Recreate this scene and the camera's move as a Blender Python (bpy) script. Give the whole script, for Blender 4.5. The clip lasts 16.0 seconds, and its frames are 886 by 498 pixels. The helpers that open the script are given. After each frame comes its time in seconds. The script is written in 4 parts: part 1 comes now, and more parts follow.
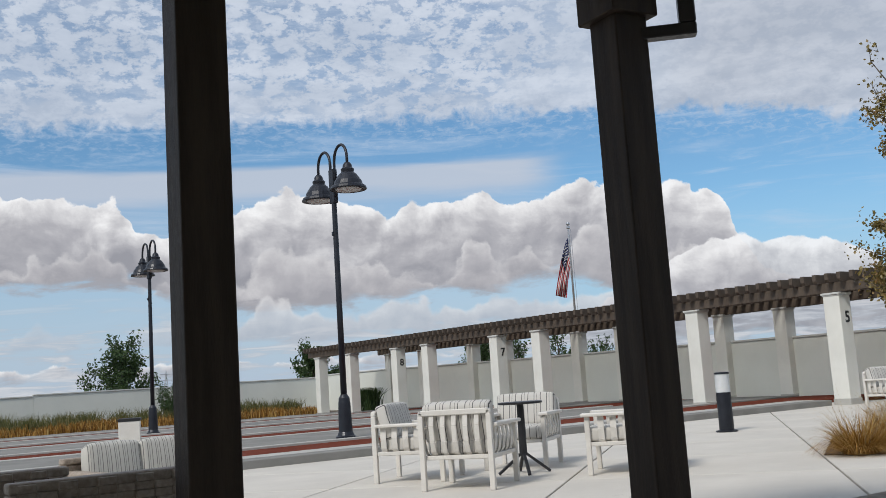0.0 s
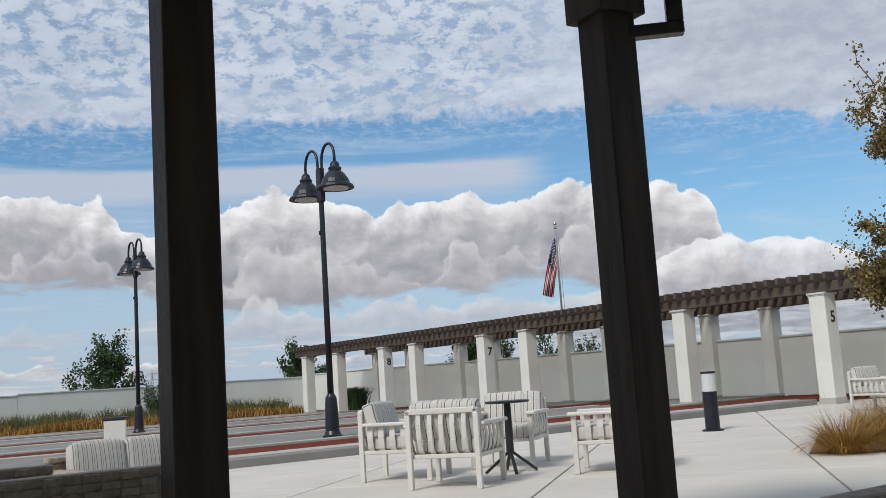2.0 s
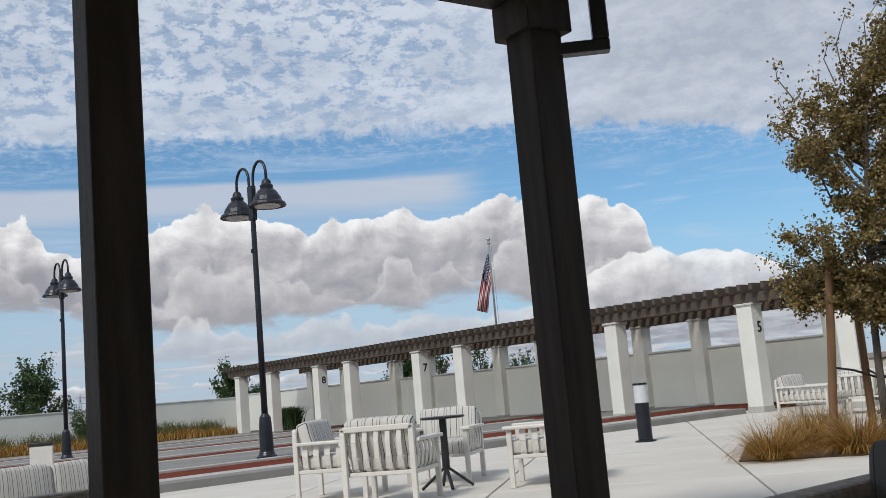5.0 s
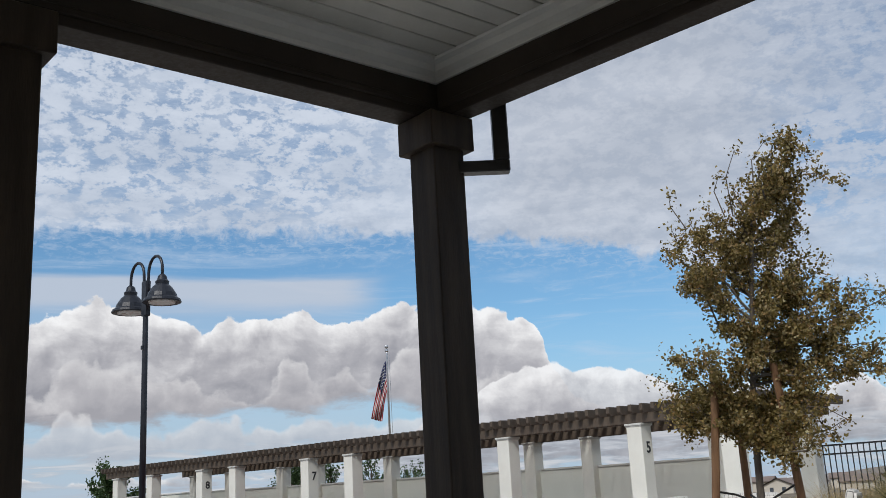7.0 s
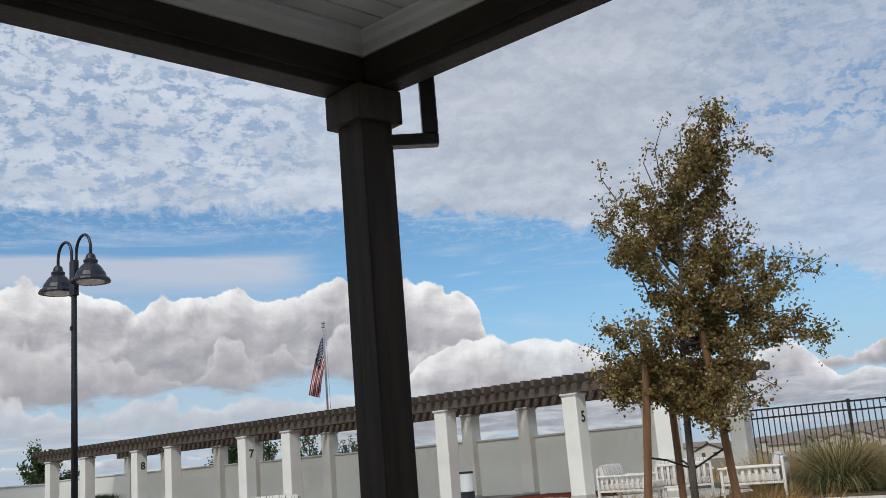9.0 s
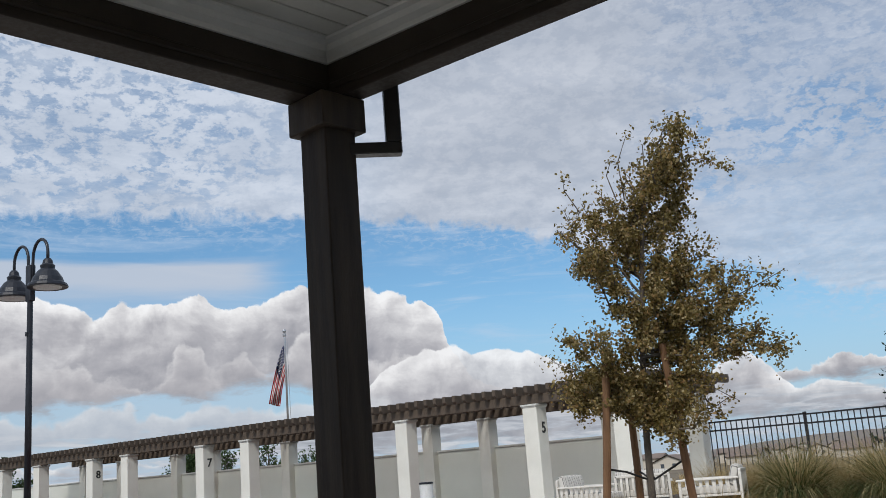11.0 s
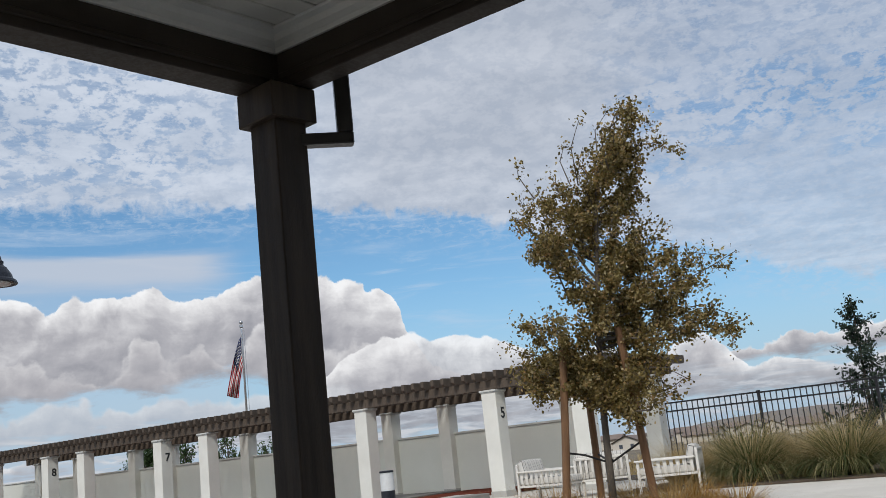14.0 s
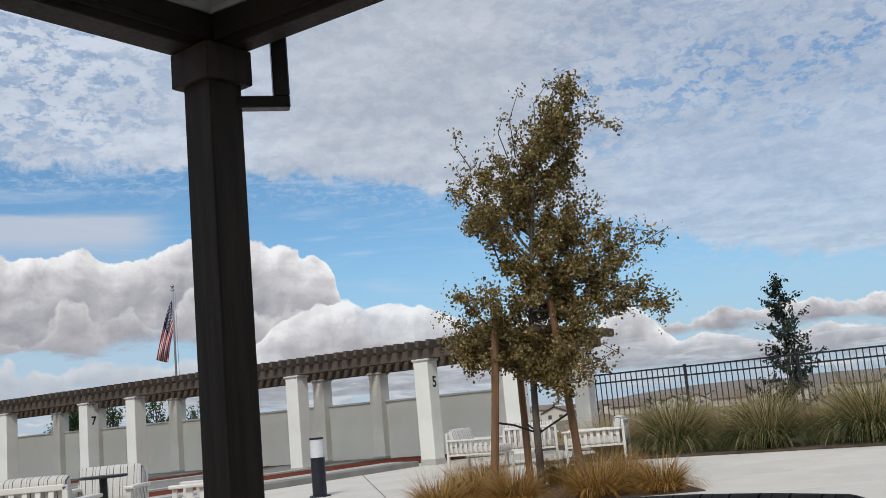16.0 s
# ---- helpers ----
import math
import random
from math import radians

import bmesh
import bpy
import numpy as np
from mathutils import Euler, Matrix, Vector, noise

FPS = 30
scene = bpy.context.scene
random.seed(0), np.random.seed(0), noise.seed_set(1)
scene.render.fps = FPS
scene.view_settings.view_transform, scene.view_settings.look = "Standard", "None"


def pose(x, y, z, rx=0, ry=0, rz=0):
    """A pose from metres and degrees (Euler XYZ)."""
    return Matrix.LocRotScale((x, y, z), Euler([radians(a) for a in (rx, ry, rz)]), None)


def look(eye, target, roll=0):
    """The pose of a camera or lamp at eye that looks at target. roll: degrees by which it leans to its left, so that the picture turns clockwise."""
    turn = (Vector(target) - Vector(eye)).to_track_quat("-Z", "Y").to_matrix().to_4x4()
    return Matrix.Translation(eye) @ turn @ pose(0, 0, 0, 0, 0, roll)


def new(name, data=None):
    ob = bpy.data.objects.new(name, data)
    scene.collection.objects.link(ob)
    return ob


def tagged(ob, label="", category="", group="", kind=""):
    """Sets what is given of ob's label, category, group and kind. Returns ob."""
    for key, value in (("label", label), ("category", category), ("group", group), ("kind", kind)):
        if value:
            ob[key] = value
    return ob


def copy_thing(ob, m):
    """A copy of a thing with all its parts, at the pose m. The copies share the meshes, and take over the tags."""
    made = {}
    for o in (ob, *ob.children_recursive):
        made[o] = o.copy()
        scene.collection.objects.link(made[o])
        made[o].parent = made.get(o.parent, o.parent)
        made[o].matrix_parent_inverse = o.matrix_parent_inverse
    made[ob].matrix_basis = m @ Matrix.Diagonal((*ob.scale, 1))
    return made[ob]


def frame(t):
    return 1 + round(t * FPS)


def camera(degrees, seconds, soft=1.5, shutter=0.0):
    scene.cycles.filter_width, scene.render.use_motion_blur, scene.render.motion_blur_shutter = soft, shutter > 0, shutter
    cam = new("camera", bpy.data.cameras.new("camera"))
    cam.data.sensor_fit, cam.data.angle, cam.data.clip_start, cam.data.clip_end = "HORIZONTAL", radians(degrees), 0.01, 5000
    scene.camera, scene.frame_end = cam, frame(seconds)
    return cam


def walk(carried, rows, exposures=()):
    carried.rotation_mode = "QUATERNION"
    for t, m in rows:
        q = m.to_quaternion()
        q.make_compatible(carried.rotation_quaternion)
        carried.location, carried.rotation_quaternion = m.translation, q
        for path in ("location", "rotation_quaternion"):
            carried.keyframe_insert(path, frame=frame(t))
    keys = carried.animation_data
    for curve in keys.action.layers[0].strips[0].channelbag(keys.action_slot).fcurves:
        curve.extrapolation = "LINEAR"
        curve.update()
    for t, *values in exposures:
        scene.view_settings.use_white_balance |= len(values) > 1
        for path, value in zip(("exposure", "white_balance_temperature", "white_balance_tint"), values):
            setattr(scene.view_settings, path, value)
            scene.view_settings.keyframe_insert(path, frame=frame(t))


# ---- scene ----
cam = camera(47.77, 16.0, 0.4)
PATH = [
    (0.0, pose(-0.001, 0.001, 1.051, 97.64, 3.71, -33.92)),
    (0.5, pose(-0.001, 0.002, 1.047, 98.22, 3.95, -34.10)),
    (1.0, pose(-0.000, 0.003, 1.047, 98.36, 4.01, -34.43)),
    (1.5, pose(0.003, 0.009, 1.044, 97.87, 3.81, -34.36)),
    (2.0, pose(0.003, 0.009, 1.043, 97.57, 3.68, -34.66)),
    (2.5, pose(0.002, 0.009, 1.044, 96.94, 3.46, -34.31)),
    (3.0, pose(0.001, 0.009, 1.043, 97.44, 3.67, -34.74)),
    (3.5, pose(0.003, 0.001, 1.041, 97.97, 3.97, -36.37)),
    (6.0, pose(-0.000, -0.016, 1.037, 99.48, 4.84, -39.22)),
    (6.5, pose(0.007, -0.033, 1.042, 102.32, 3.04, -41.57)),
    (7.0, pose(0.005, -0.043, 1.050, 103.96, 3.00, -44.47)),
    (7.5, pose(0.017, -0.063, 1.045, 101.87, 3.77, -45.73)),
    (8.0, pose(0.022, -0.068, 1.037, 102.01, 4.50, -47.54)),
    (8.5, pose(0.030, -0.070, 1.040, 102.32, 4.81, -47.80)),
    (9.0, pose(0.033, -0.061, 1.044, 102.28, 4.61, -47.86)),
    (11.5, pose(0.061, -0.050, 1.053, 102.68, 4.35, -50.33)),
    (12.0, pose(0.068, -0.046, 1.059, 102.30, 4.42, -50.45)),
    (12.5, pose(0.075, -0.043, 1.060, 101.56, 4.84, -51.52)),
    (13.0, pose(0.078, -0.047, 1.063, 102.04, 5.30, -51.58)),
    (13.5, pose(0.081, -0.049, 1.062, 102.21, 5.65, -51.77)),
    (14.0, pose(0.077, -0.051, 1.066, 101.72, 5.98, -52.28)),
    (14.5, pose(0.088, -0.048, 1.065, 101.20, 5.86, -54.25)),
    (15.0, pose(0.089, -0.051, 1.071, 100.45, 5.47, -54.95)),
    (15.5, pose(0.096, -0.051, 1.073, 98.84, 4.66, -54.25)),
    (16.0, pose(0.093, -0.051, 1.069, 99.58, 5.12, -56.18)),
]
walk(cam, PATH)

# ---- world, sun, exposure ----
scene.view_settings.exposure = 0.0
SUN_EL, SUN_AZ = 46.0, 250.0          # degrees; azimuth clockwise from +Y

world = bpy.data.worlds.new("sky")
scene.world = world
world.use_nodes = True
wt = world.node_tree
wt.nodes.clear()


class Net:
    """Small helper to write node arithmetic as expressions."""

    def __init__(self, tree):
        self.t = tree

    def put(self, sock, v):
        if isinstance(v, bpy.types.NodeSocket):
            self.t.links.new(v, sock)
        elif v is not None:
            sock.default_value = v

    def m(self, op, a, b=None, c=None, clamp=False):
        n = self.t.nodes.new("ShaderNodeMath")
        n.operation, n.use_clamp = op, clamp
        for s, v in zip(n.inputs, (a, b, c)):
            self.put(s, v)
        return n.outputs[0]

    def add(self, a, b): return self.m("ADD", a, b)
    def sub(self, a, b): return self.m("SUBTRACT", a, b)
    def mul(self, a, b): return self.m("MULTIPLY", a, b)
    def div(self, a, b): return self.m("DIVIDE", a, b)

    def step(self, v, lo, hi, a=0.0, b=1.0, kind="SMOOTHSTEP"):
        n = self.t.nodes.new("ShaderNodeMapRange")
        n.interpolation_type = kind
        for s, x in zip(n.inputs, (v, lo, hi, a, b)):
            self.put(s, x)
        return n.outputs[0]

    def vec(self, x, y, z=0.0):
        n = self.t.nodes.new("ShaderNodeCombineXYZ")
        for s, v in zip(n.inputs, (x, y, z)):
            self.put(s, v)
        return n.outputs[0]

    def split(self, v):
        n = self.t.nodes.new("ShaderNodeSeparateXYZ")
        self.put(n.inputs[0], v)
        return n.outputs

    def noise(self, v, scale, detail=4.0, rough=0.55, distort=0.0, color=False):
        n = self.t.nodes.new("ShaderNodeTexNoise")
        self.put(n.inputs["Vector"], v)
        n.inputs["Scale"].default_value, n.inputs["Detail"].default_value = scale, detail
        n.inputs["Roughness"].default_value, n.inputs["Distortion"].default_value = rough, distort
        return n.outputs["Color" if color else "Fac"]

    def voronoi(self, v, scale, feature="F1", rand=1.0):
        n = self.t.nodes.new("ShaderNodeTexVoronoi")
        n.feature = feature
        self.put(n.inputs["Vector"], v)
        n.inputs["Scale"].default_value, n.inputs["Randomness"].default_value = scale, rand
        return n.outputs["Distance"]

    def mix(self, f, a, b, kind="MIX"):
        n = self.t.nodes.new("ShaderNodeMix")
        n.data_type, n.blend_type = "RGBA", kind
        self.put(n.inputs[0], f)
        for s, v in ((n.inputs[6], a), (n.inputs[7], b)):
            self.put(s, (*v, 1.0) if isinstance(v, tuple) and len(v) == 3 else v)
        return n.outputs[2]

    def ramp(self, f, stops, kind="LINEAR"):
        n = self.t.nodes.new("ShaderNodeValToRGB")
        n.color_ramp.interpolation = kind
        e = n.color_ramp.elements
        while len(e) < len(stops):
            e.new(0.5)
        for el, (p, c) in zip(e, stops):
            el.position = p
            el.color = (*c, 1.0) if isinstance(c, tuple) else (c, c, c, 1.0)
        self.put(n.inputs[0], f)
        return n.outputs[0]


def build_sky():
    k = Net(wt)
    out = wt.nodes.new("ShaderNodeOutputWorld")
    bg = wt.nodes.new("ShaderNodeBackground")
    wt.links.new(bg.outputs[0], out.inputs[0])
    sky = wt.nodes.new("ShaderNodeTexSky")
    sky.sky_type, sky.sun_disc = "NISHITA", False
    sky.sun_elevation, sky.sun_rotation = radians(SUN_EL), radians(SUN_AZ)
    sky.dust_density, sky.ozone_density, sky.air_density = 0.4, 2.0, 1.0
    co = wt.nodes.new("ShaderNodeTexCoord").outputs["Generated"]
    x, y, z = k.split(co)
    az = k.mul(k.m("ARCTAN2", x, y), 180 / math.pi)        # degrees right of +Y
    el = k.mul(k.m("ARCSINE", z), 180 / math.pi)
    ang = k.vec(k.mul(az, 0.1), k.mul(el, 0.1), 0.0)         # one unit is ten degrees
    flat = k.vec(k.mul(az, 0.04), k.mul(el, 0.35), 0.0)      # stretched along the horizon
    zz = k.m("MAXIMUM", z, 0.06)
    plane = k.vec(k.div(x, zz), k.div(y, zz), 0.0)           # the layer seen from below

    def profile(pts, top):
        """A height in degrees by direction, from (azimuth, height) pairs."""
        return k.mul(k.ramp(k.div(az, 90.0), [(a / 90.0, h / top) for a, h in pts]), top)

    # clear air: pale near the ground, deep in the gap
    blue = k.mix(1.0, sky.outputs[0], (0.074, 0.100, 0.112), "MULTIPLY")
    cirrus = k.noise(flat, 2.6, 7.0, 0.62, 0.8)
    haze = k.step(el, 0.0, 11.0, 0.80, 0.0)
    col = k.mix(haze, blue, (0.37, 0.475, 0.655))
    streak = k.mul(k.mul(k.step(cirrus, 0.48, 0.74), k.step(el, 4.0, 10.0, 0.12, 0.5)), k.step(az, 52.0, 64.0, 1.0, 0.3))
    col = k.mix(streak, col, (0.52, 0.63, 0.78))

    # a thin even sheet behind the heap clouds
    sheet_n = k.noise(flat, 1.5, 5.0, 0.55, 0.4)
    up = k.add(el, k.mul(k.sub(sheet_n, 0.5), 1.6))
    sheet = k.mul(k.mul(k.step(up, 12.9, 12.2), k.step(up, 10.4, 11.4, 0.35, 1.0)), k.step(k.add(az, k.mul(sheet_n, 6.0)), 46.0, 42.0))
    col = k.mix(k.mul(sheet, 0.85), col, (0.53, 0.58, 0.67))

    # the high mackerel layer with its ragged lower edge
    soft = k.noise(plane, 2.2, 5.0, 0.6, 0.4)
    curd = k.vec(k.mul(az, 0.1), k.mul(el, 0.165), 0.0)
    cells = k.noise(curd, 8.5, 3.0, 0.5, 0.35)
    fine = k.noise(curd, 36.0, 3.0, 0.6, 0.3)
    grow = k.noise(curd, 3.2, 3.0, 0.5, 0.2)
    edge = profile([(0, 14.6), (12, 14.8), (29, 15.2), (42, 14.9), (52, 13.9), (57.7, 12.7), (60, 11.5), (67.7, 10.1), (72.8, 7.9), (78, 6.8), (90, 6.4)], 20.0)
    comb = k.noise(k.vec(k.mul(az, 0.10), k.mul(el, 0.26), 0.0), 14.0, 5.0, 0.68, 0.6)
    rag = k.add(el, k.mul(k.sub(k.noise(ang, 8.0, 5.0, 0.62, 0.3), 0.5), 2.6))
    layer = k.step(k.sub(rag, edge), -0.35, 0.45)
    fringe = k.mul(k.step(k.sub(rag, edge), -2.6, -0.2), k.mul(k.step(comb, 0.44, 0.66), 0.40))
    col = k.mix(fringe, col, (0.50, 0.60, 0.74))
    gaps = k.add(k.step(az, 45.0, 36.0, 0.05, 1.0), k.mul(k.step(az, 62.0, 67.0), k.mul(k.step(el, 12.5, 14.5), k.step(el, 20.0, 17.5, 0.25, 1.0))))
    gaps = k.mul(gaps, k.add(k.step(el, 15.3, 18.0, 0.35, 1.0), k.mul(k.sub(grow, 0.5), 3.6)))
    tile = k.add(k.mul(cells, 0.72), k.mul(fine, 0.28))
    hole = k.mul(k.step(tile, 0.525, 0.43), k.m("MINIMUM", k.m("MAXIMUM", gaps, 0.0), 1.0))
    cover = k.sub(k.step(az, 60.0, 72.0, 0.96, 0.70), k.mul(hole, 0.52))
    shade = k.add(k.mul(k.step(soft, 0.36, 0.66), 0.62), k.mul(k.step(tile, 0.40, 0.62), 0.38))
    alto = k.mix(shade, (0.44, 0.51, 0.625), (0.625, 0.685, 0.785))
    dull = k.mul(k.step(az, 44.0, 51.0), k.step(el, 9.0, 18.0, 0.25, 1.0))
    alto = k.mix(k.mul(dull, 0.65), alto, k.mix(shade, (0.41, 0.445, 0.515), (0.54, 0.57, 0.635)))
    col = k.mix(k.mul(layer, cover), col, alto)

    # heaped clouds, each bank painted over the one behind: bright crowns, grey flat bases
    wob = k.noise(ang, 3.0, 4.0, 0.55, 0.0, color=True)
    warp = wt.nodes.new("ShaderNodeMix")
    warp.data_type = "VECTOR"
    warp.inputs[0].default_value = 0.10
    k.put(warp.inputs[4], ang)
    k.put(warp.inputs[5], wob)
    av = warp.outputs[1]

    def moved(dx, dy, dz=0.0):
        n = wt.nodes.new("ShaderNodeVectorMath")
        n.operation = "ADD"
        k.put(n.inputs[0], av)
        n.inputs[1].default_value = (dx, dy, dz)
        return n.outputs[0]

    def bank(col, top, base, seed, ragged, stops, strength=1.0, crisp=0.16):
        here, over = moved(seed, 0.0), moved(seed - 0.03, 0.05)
        k1, k2 = k.voronoi(here, 5.5, "SMOOTH_F1"), k.voronoi(here, 13.0, "SMOOTH_F1")
        fuzz = k.noise(here, 16.0, 5.0, 0.62)
        lump = k.mul(k.add(k.add(k.mul(k.sub(0.42, k1), 2.2), k.mul(k.sub(0.42, k2), 0.8)), k.mul(k.sub(fuzz, 0.5), 1.1)), ragged)
        depth = k.add(k.sub(top, el), lump)
        flat_n = k.noise(k.vec(k.mul(az, 0.1), k.mul(el, 0.34), seed), 2.6, 6.0, 0.6, 0.3)
        foot = k.add(el, k.mul(k.sub(flat_n, 0.5), 3.2))
        mask = k.mul(k.mul(k.step(depth, 0.0, crisp), k.step(k.sub(foot, base), -0.35, 0.35)), strength)
        slope = k.sub(k.noise(here, 3.2, 7.0, 0.58, 0.25), k.noise(over, 3.2, 7.0, 0.58, 0.25))
        puff = k.sub(k.voronoi(over, 5.5, "SMOOTH_F1"), k1)
        down = k.div(depth, k.m("MAXIMUM", k.sub(top, base), 0.8))
        tone = k.sub(0.98, k.mul(k.m("POWER", k.m("MAXIMUM", down, 0.0), 0.62), 0.95))
        tone = k.add(tone, k.add(k.mul(slope, 1.5), k.mul(puff, 0.75)))
        tone = k.m("ADD", tone, k.mul(k.sub(flat_n, 0.5), 0.55), None, True)
        return k.mix(mask, col, k.ramp(tone, stops))

    bright = [(0.0, (0.32, 0.325, 0.365)), (0.35, (0.44, 0.44, 0.475)), (0.65, (0.63, 0.63, 0.655)), (0.85, (0.80, 0.80, 0.815)), (1.0, (0.90, 0.905, 0.92))]
    dim = [(0.0, (0.36, 0.36, 0.395)), (0.4, (0.47, 0.465, 0.495)), (0.75, (0.62, 0.615, 0.635)), (1.0, (0.76, 0.76, 0.775))]
    far = [(0.0, (0.43, 0.45, 0.51)), (0.5, (0.58, 0.585, 0.62)), (1.0, (0.80, 0.80, 0.81))]
    tops = profile([(0, 10.9), (14, 10.8), (16.3, 10.7), (17.3, 9.2), (19.1, 8.7), (23, 9.8), (25.7, 11.1), (28, 10.4), (29.5, 9.9), (31.3, 9.3), (32.8, 10.0), (33.7, 9.5), (36.9, 10.8),
                    (38.5, 9.7), (40.4, 9.5), (42.7, 10.7), (45.9, 10.4), (47.4, 9.8), (49.7, 9.8), (50.3, 8.7), (51.4, 6.2), (53.0, 4.0), (90, 4.0)], 15.0)
    low = profile([(0, 6.6), (17, 6.6), (21, 4.9), (27, 4.9), (34, 5.2), (41, 5.8), (48, 4.0), (90, 3.0)], 15.0)
    col = bank(col, k.add(tops, 0.45), low, 0.0, 0.75, bright)
    inner = k.sub(tops, k.add(k.mul(k.noise(k.vec(k.mul(az, 0.1), 3.0, 0.0), 3.4, 3.0, 0.5), 5.5), 0.1))
    col = bank(col, inner, low, 5.3, 1.1, dim, 0.9, 0.5)
    second = profile([(0, 2.0), (40.0, 2.0), (45.0, 4.6), (48.2, 6.7), (49.6, 7.3), (52, 6.7), (54.3, 7.0), (56.3, 6.1), (58.5, 4.6), (62, 5.2), (65, 4.1), (67.4, 5.4), (68.6, 4.4), (69.7, 2.9), (71.2, 3.8), (74, 2.6), (77, 3.1), (90, 2.4)], 15.0)
    col = bank(col, second, 1.6, 9.1, 0.5, bright, 0.92)
    # a lower, farther row with flat bases, then thin lanes along the horizon
    swell = k.mul(k.sub(k.noise(k.vec(k.mul(az, 0.1), 0.0, 9.0), 3.0, 3.0, 0.5), 0.5), 4.0)
    row = k.add(profile([(0, 4.4), (17, 3.6), (22, 4.6), (44, 4.6), (50, 3.2), (90, 2.6)], 15.0), swell)
    col = bank(col, row, 3.0, 14.7, 0.6, far, k.step(az, 16.0, 24.0, 0.35, 0.72), 0.4)
    lane = k.noise(k.vec(k.mul(az, 0.06), k.mul(el, 0.55), 2.0), 3.0, 6.0, 0.6, 0.5)
    lanes = k.mul(k.mul(k.step(lane, 0.46, 0.60), 0.80), k.step(el, k.step(az, 16.0, 26.0, 7.0, 4.4), 2.2))
    col = k.mix(lanes, col, k.mix(k.step(lane, 0.5, 0.68), (0.45, 0.50, 0.57), (0.66, 0.67, 0.70)))
    below = k.step(el, -0.3, -2.0)
    col = k.mix(below, col, (0.30, 0.28, 0.25))
    wt.links.new(col, bg.inputs[0])
    bg.inputs[1].default_value = 1.0


build_sky()
sun_data = bpy.data.lights.new("sun", "SUN")
sun_data.energy, sun_data.angle, sun_data.color = 2.3, radians(14), (1.0, 0.96, 0.90)
sun = new("sun", sun_data)
_a, _e = radians(SUN_AZ), radians(SUN_EL)
_to = Vector((math.sin(_a) * math.cos(_e), math.cos(_a) * math.cos(_e), math.sin(_e)))
sun.matrix_world = look(tuple(_to * 50), (0, 0, 0))


# ---- materials ----
def material(name, rough=0.6, metal=0.0, spec=0.5):
    mat = bpy.data.materials.new(name)
    mat.use_nodes = True
    k = Net(mat.node_tree)
    b = mat.node_tree.nodes["Principled BSDF"]
    b.inputs["Roughness"].default_value, b.inputs["Metallic"].default_value = rough, metal
    b.inputs["Specular IOR Level"].default_value = spec
    k.b = b
    k.co = mat.node_tree.nodes.new("ShaderNodeTexCoord").outputs["Object"]
    k.geo = mat.node_tree.nodes.new("ShaderNodeNewGeometry").outputs
    k.rnd = mat.node_tree.nodes.new("ShaderNodeObjectInfo").outputs["Random"]
    return mat, k


def bump(k, h, strength=0.3, dist=0.01):
    n = k.t.nodes.new("ShaderNodeBump")
    n.inputs["Strength"].default_value, n.inputs["Distance"].default_value = strength, dist
    k.put(n.inputs["Height"], h)
    k.t.links.new(n.outputs[0], k.b.inputs["Normal"])


def surface(name, dark, light, scale=6.0, rough=0.6, metal=0.0, bumps=0.2, grain=60.0, stretch=(1, 1, 1), spots=None, spec=0.5):
    """Two-scale varied paint, stone or wood, in the thing's own metres."""
    mat, k = material(name, rough, metal, spec)
    mp = mat.node_tree.nodes.new("ShaderNodeMapping")
    mp.inputs["Scale"].default_value = stretch
    k.put(mp.inputs[0], k.co)
    v = mp.outputs[0]
    big, small = k.noise(v, scale, 4.0, 0.6), k.noise(v, grain, 3.0, 0.6)
    f = k.step(k.add(k.mul(big, 0.7), k.mul(small, 0.3)), 0.32, 0.68)
    f = k.add(k.mul(f, 0.8), k.mul(k.rnd, 0.2))
    col = k.mix(f, dark, light)
    if spots:
        col = k.mix(k.mul(k.step(k.noise(v, spots[1], 5.0, 0.7, 0.4), spots[2], spots[2] + 0.05), spots[3]), col, spots[0])
    k.put(k.b.inputs["Base Color"], col)
    k.put(k.b.inputs["Roughness"], k.step(small, 0.3, 0.7, max(rough - 0.1, 0.05), min(rough + 0.1, 1.0)))
    if bumps:
        bump(k, k.add(small, k.mul(big, 0.5)), bumps, 0.004)
    return mat


M_POST = surface("dark_brown_stain", (0.024, 0.017, 0.012), (0.062, 0.044, 0.031), 2.0, 0.6, 0, 0.35, 45, (6, 6, 0.5), None, 0.2)
M_BEAM = surface("dark_brown_paint", (0.024, 0.018, 0.014), (0.046, 0.035, 0.028), 2.0, 0.6, 0, 0.3, 45, (1, 1, 1), None, 0.2)
M_PIPE = surface("brown_metal_paint", (0.022, 0.019, 0.017), (0.036, 0.031, 0.028), 5.0, 0.4, 0, 0.1)
M_CEIL = surface("white_plank_paint", (0.44, 0.425, 0.38), (0.55, 0.53, 0.48), 3.0, 0.6, 0, 0.2, 50)
M_PERG = surface("pergola_brown_timber", (0.060, 0.044, 0.031), (0.115, 0.088, 0.066), 1.5, 0.75, 0, 0.3, 30)
M_STUC = surface("white_stucco", (0.68, 0.67, 0.61), (0.78, 0.77, 0.71), 1.2, 0.85, 0, 0.5, 90, spots=((0.40, 0.37, 0.32), 2.6, 0.70, 0.5))
M_WALL = surface("grey_stucco_wall", (0.64, 0.65, 0.59), (0.73, 0.74, 0.68), 0.5, 0.9, 0, 0.5, 70)
M_CAP = surface("wall_coping", (0.50, 0.50, 0.47), (0.60, 0.60, 0.57), 2.0, 0.8)
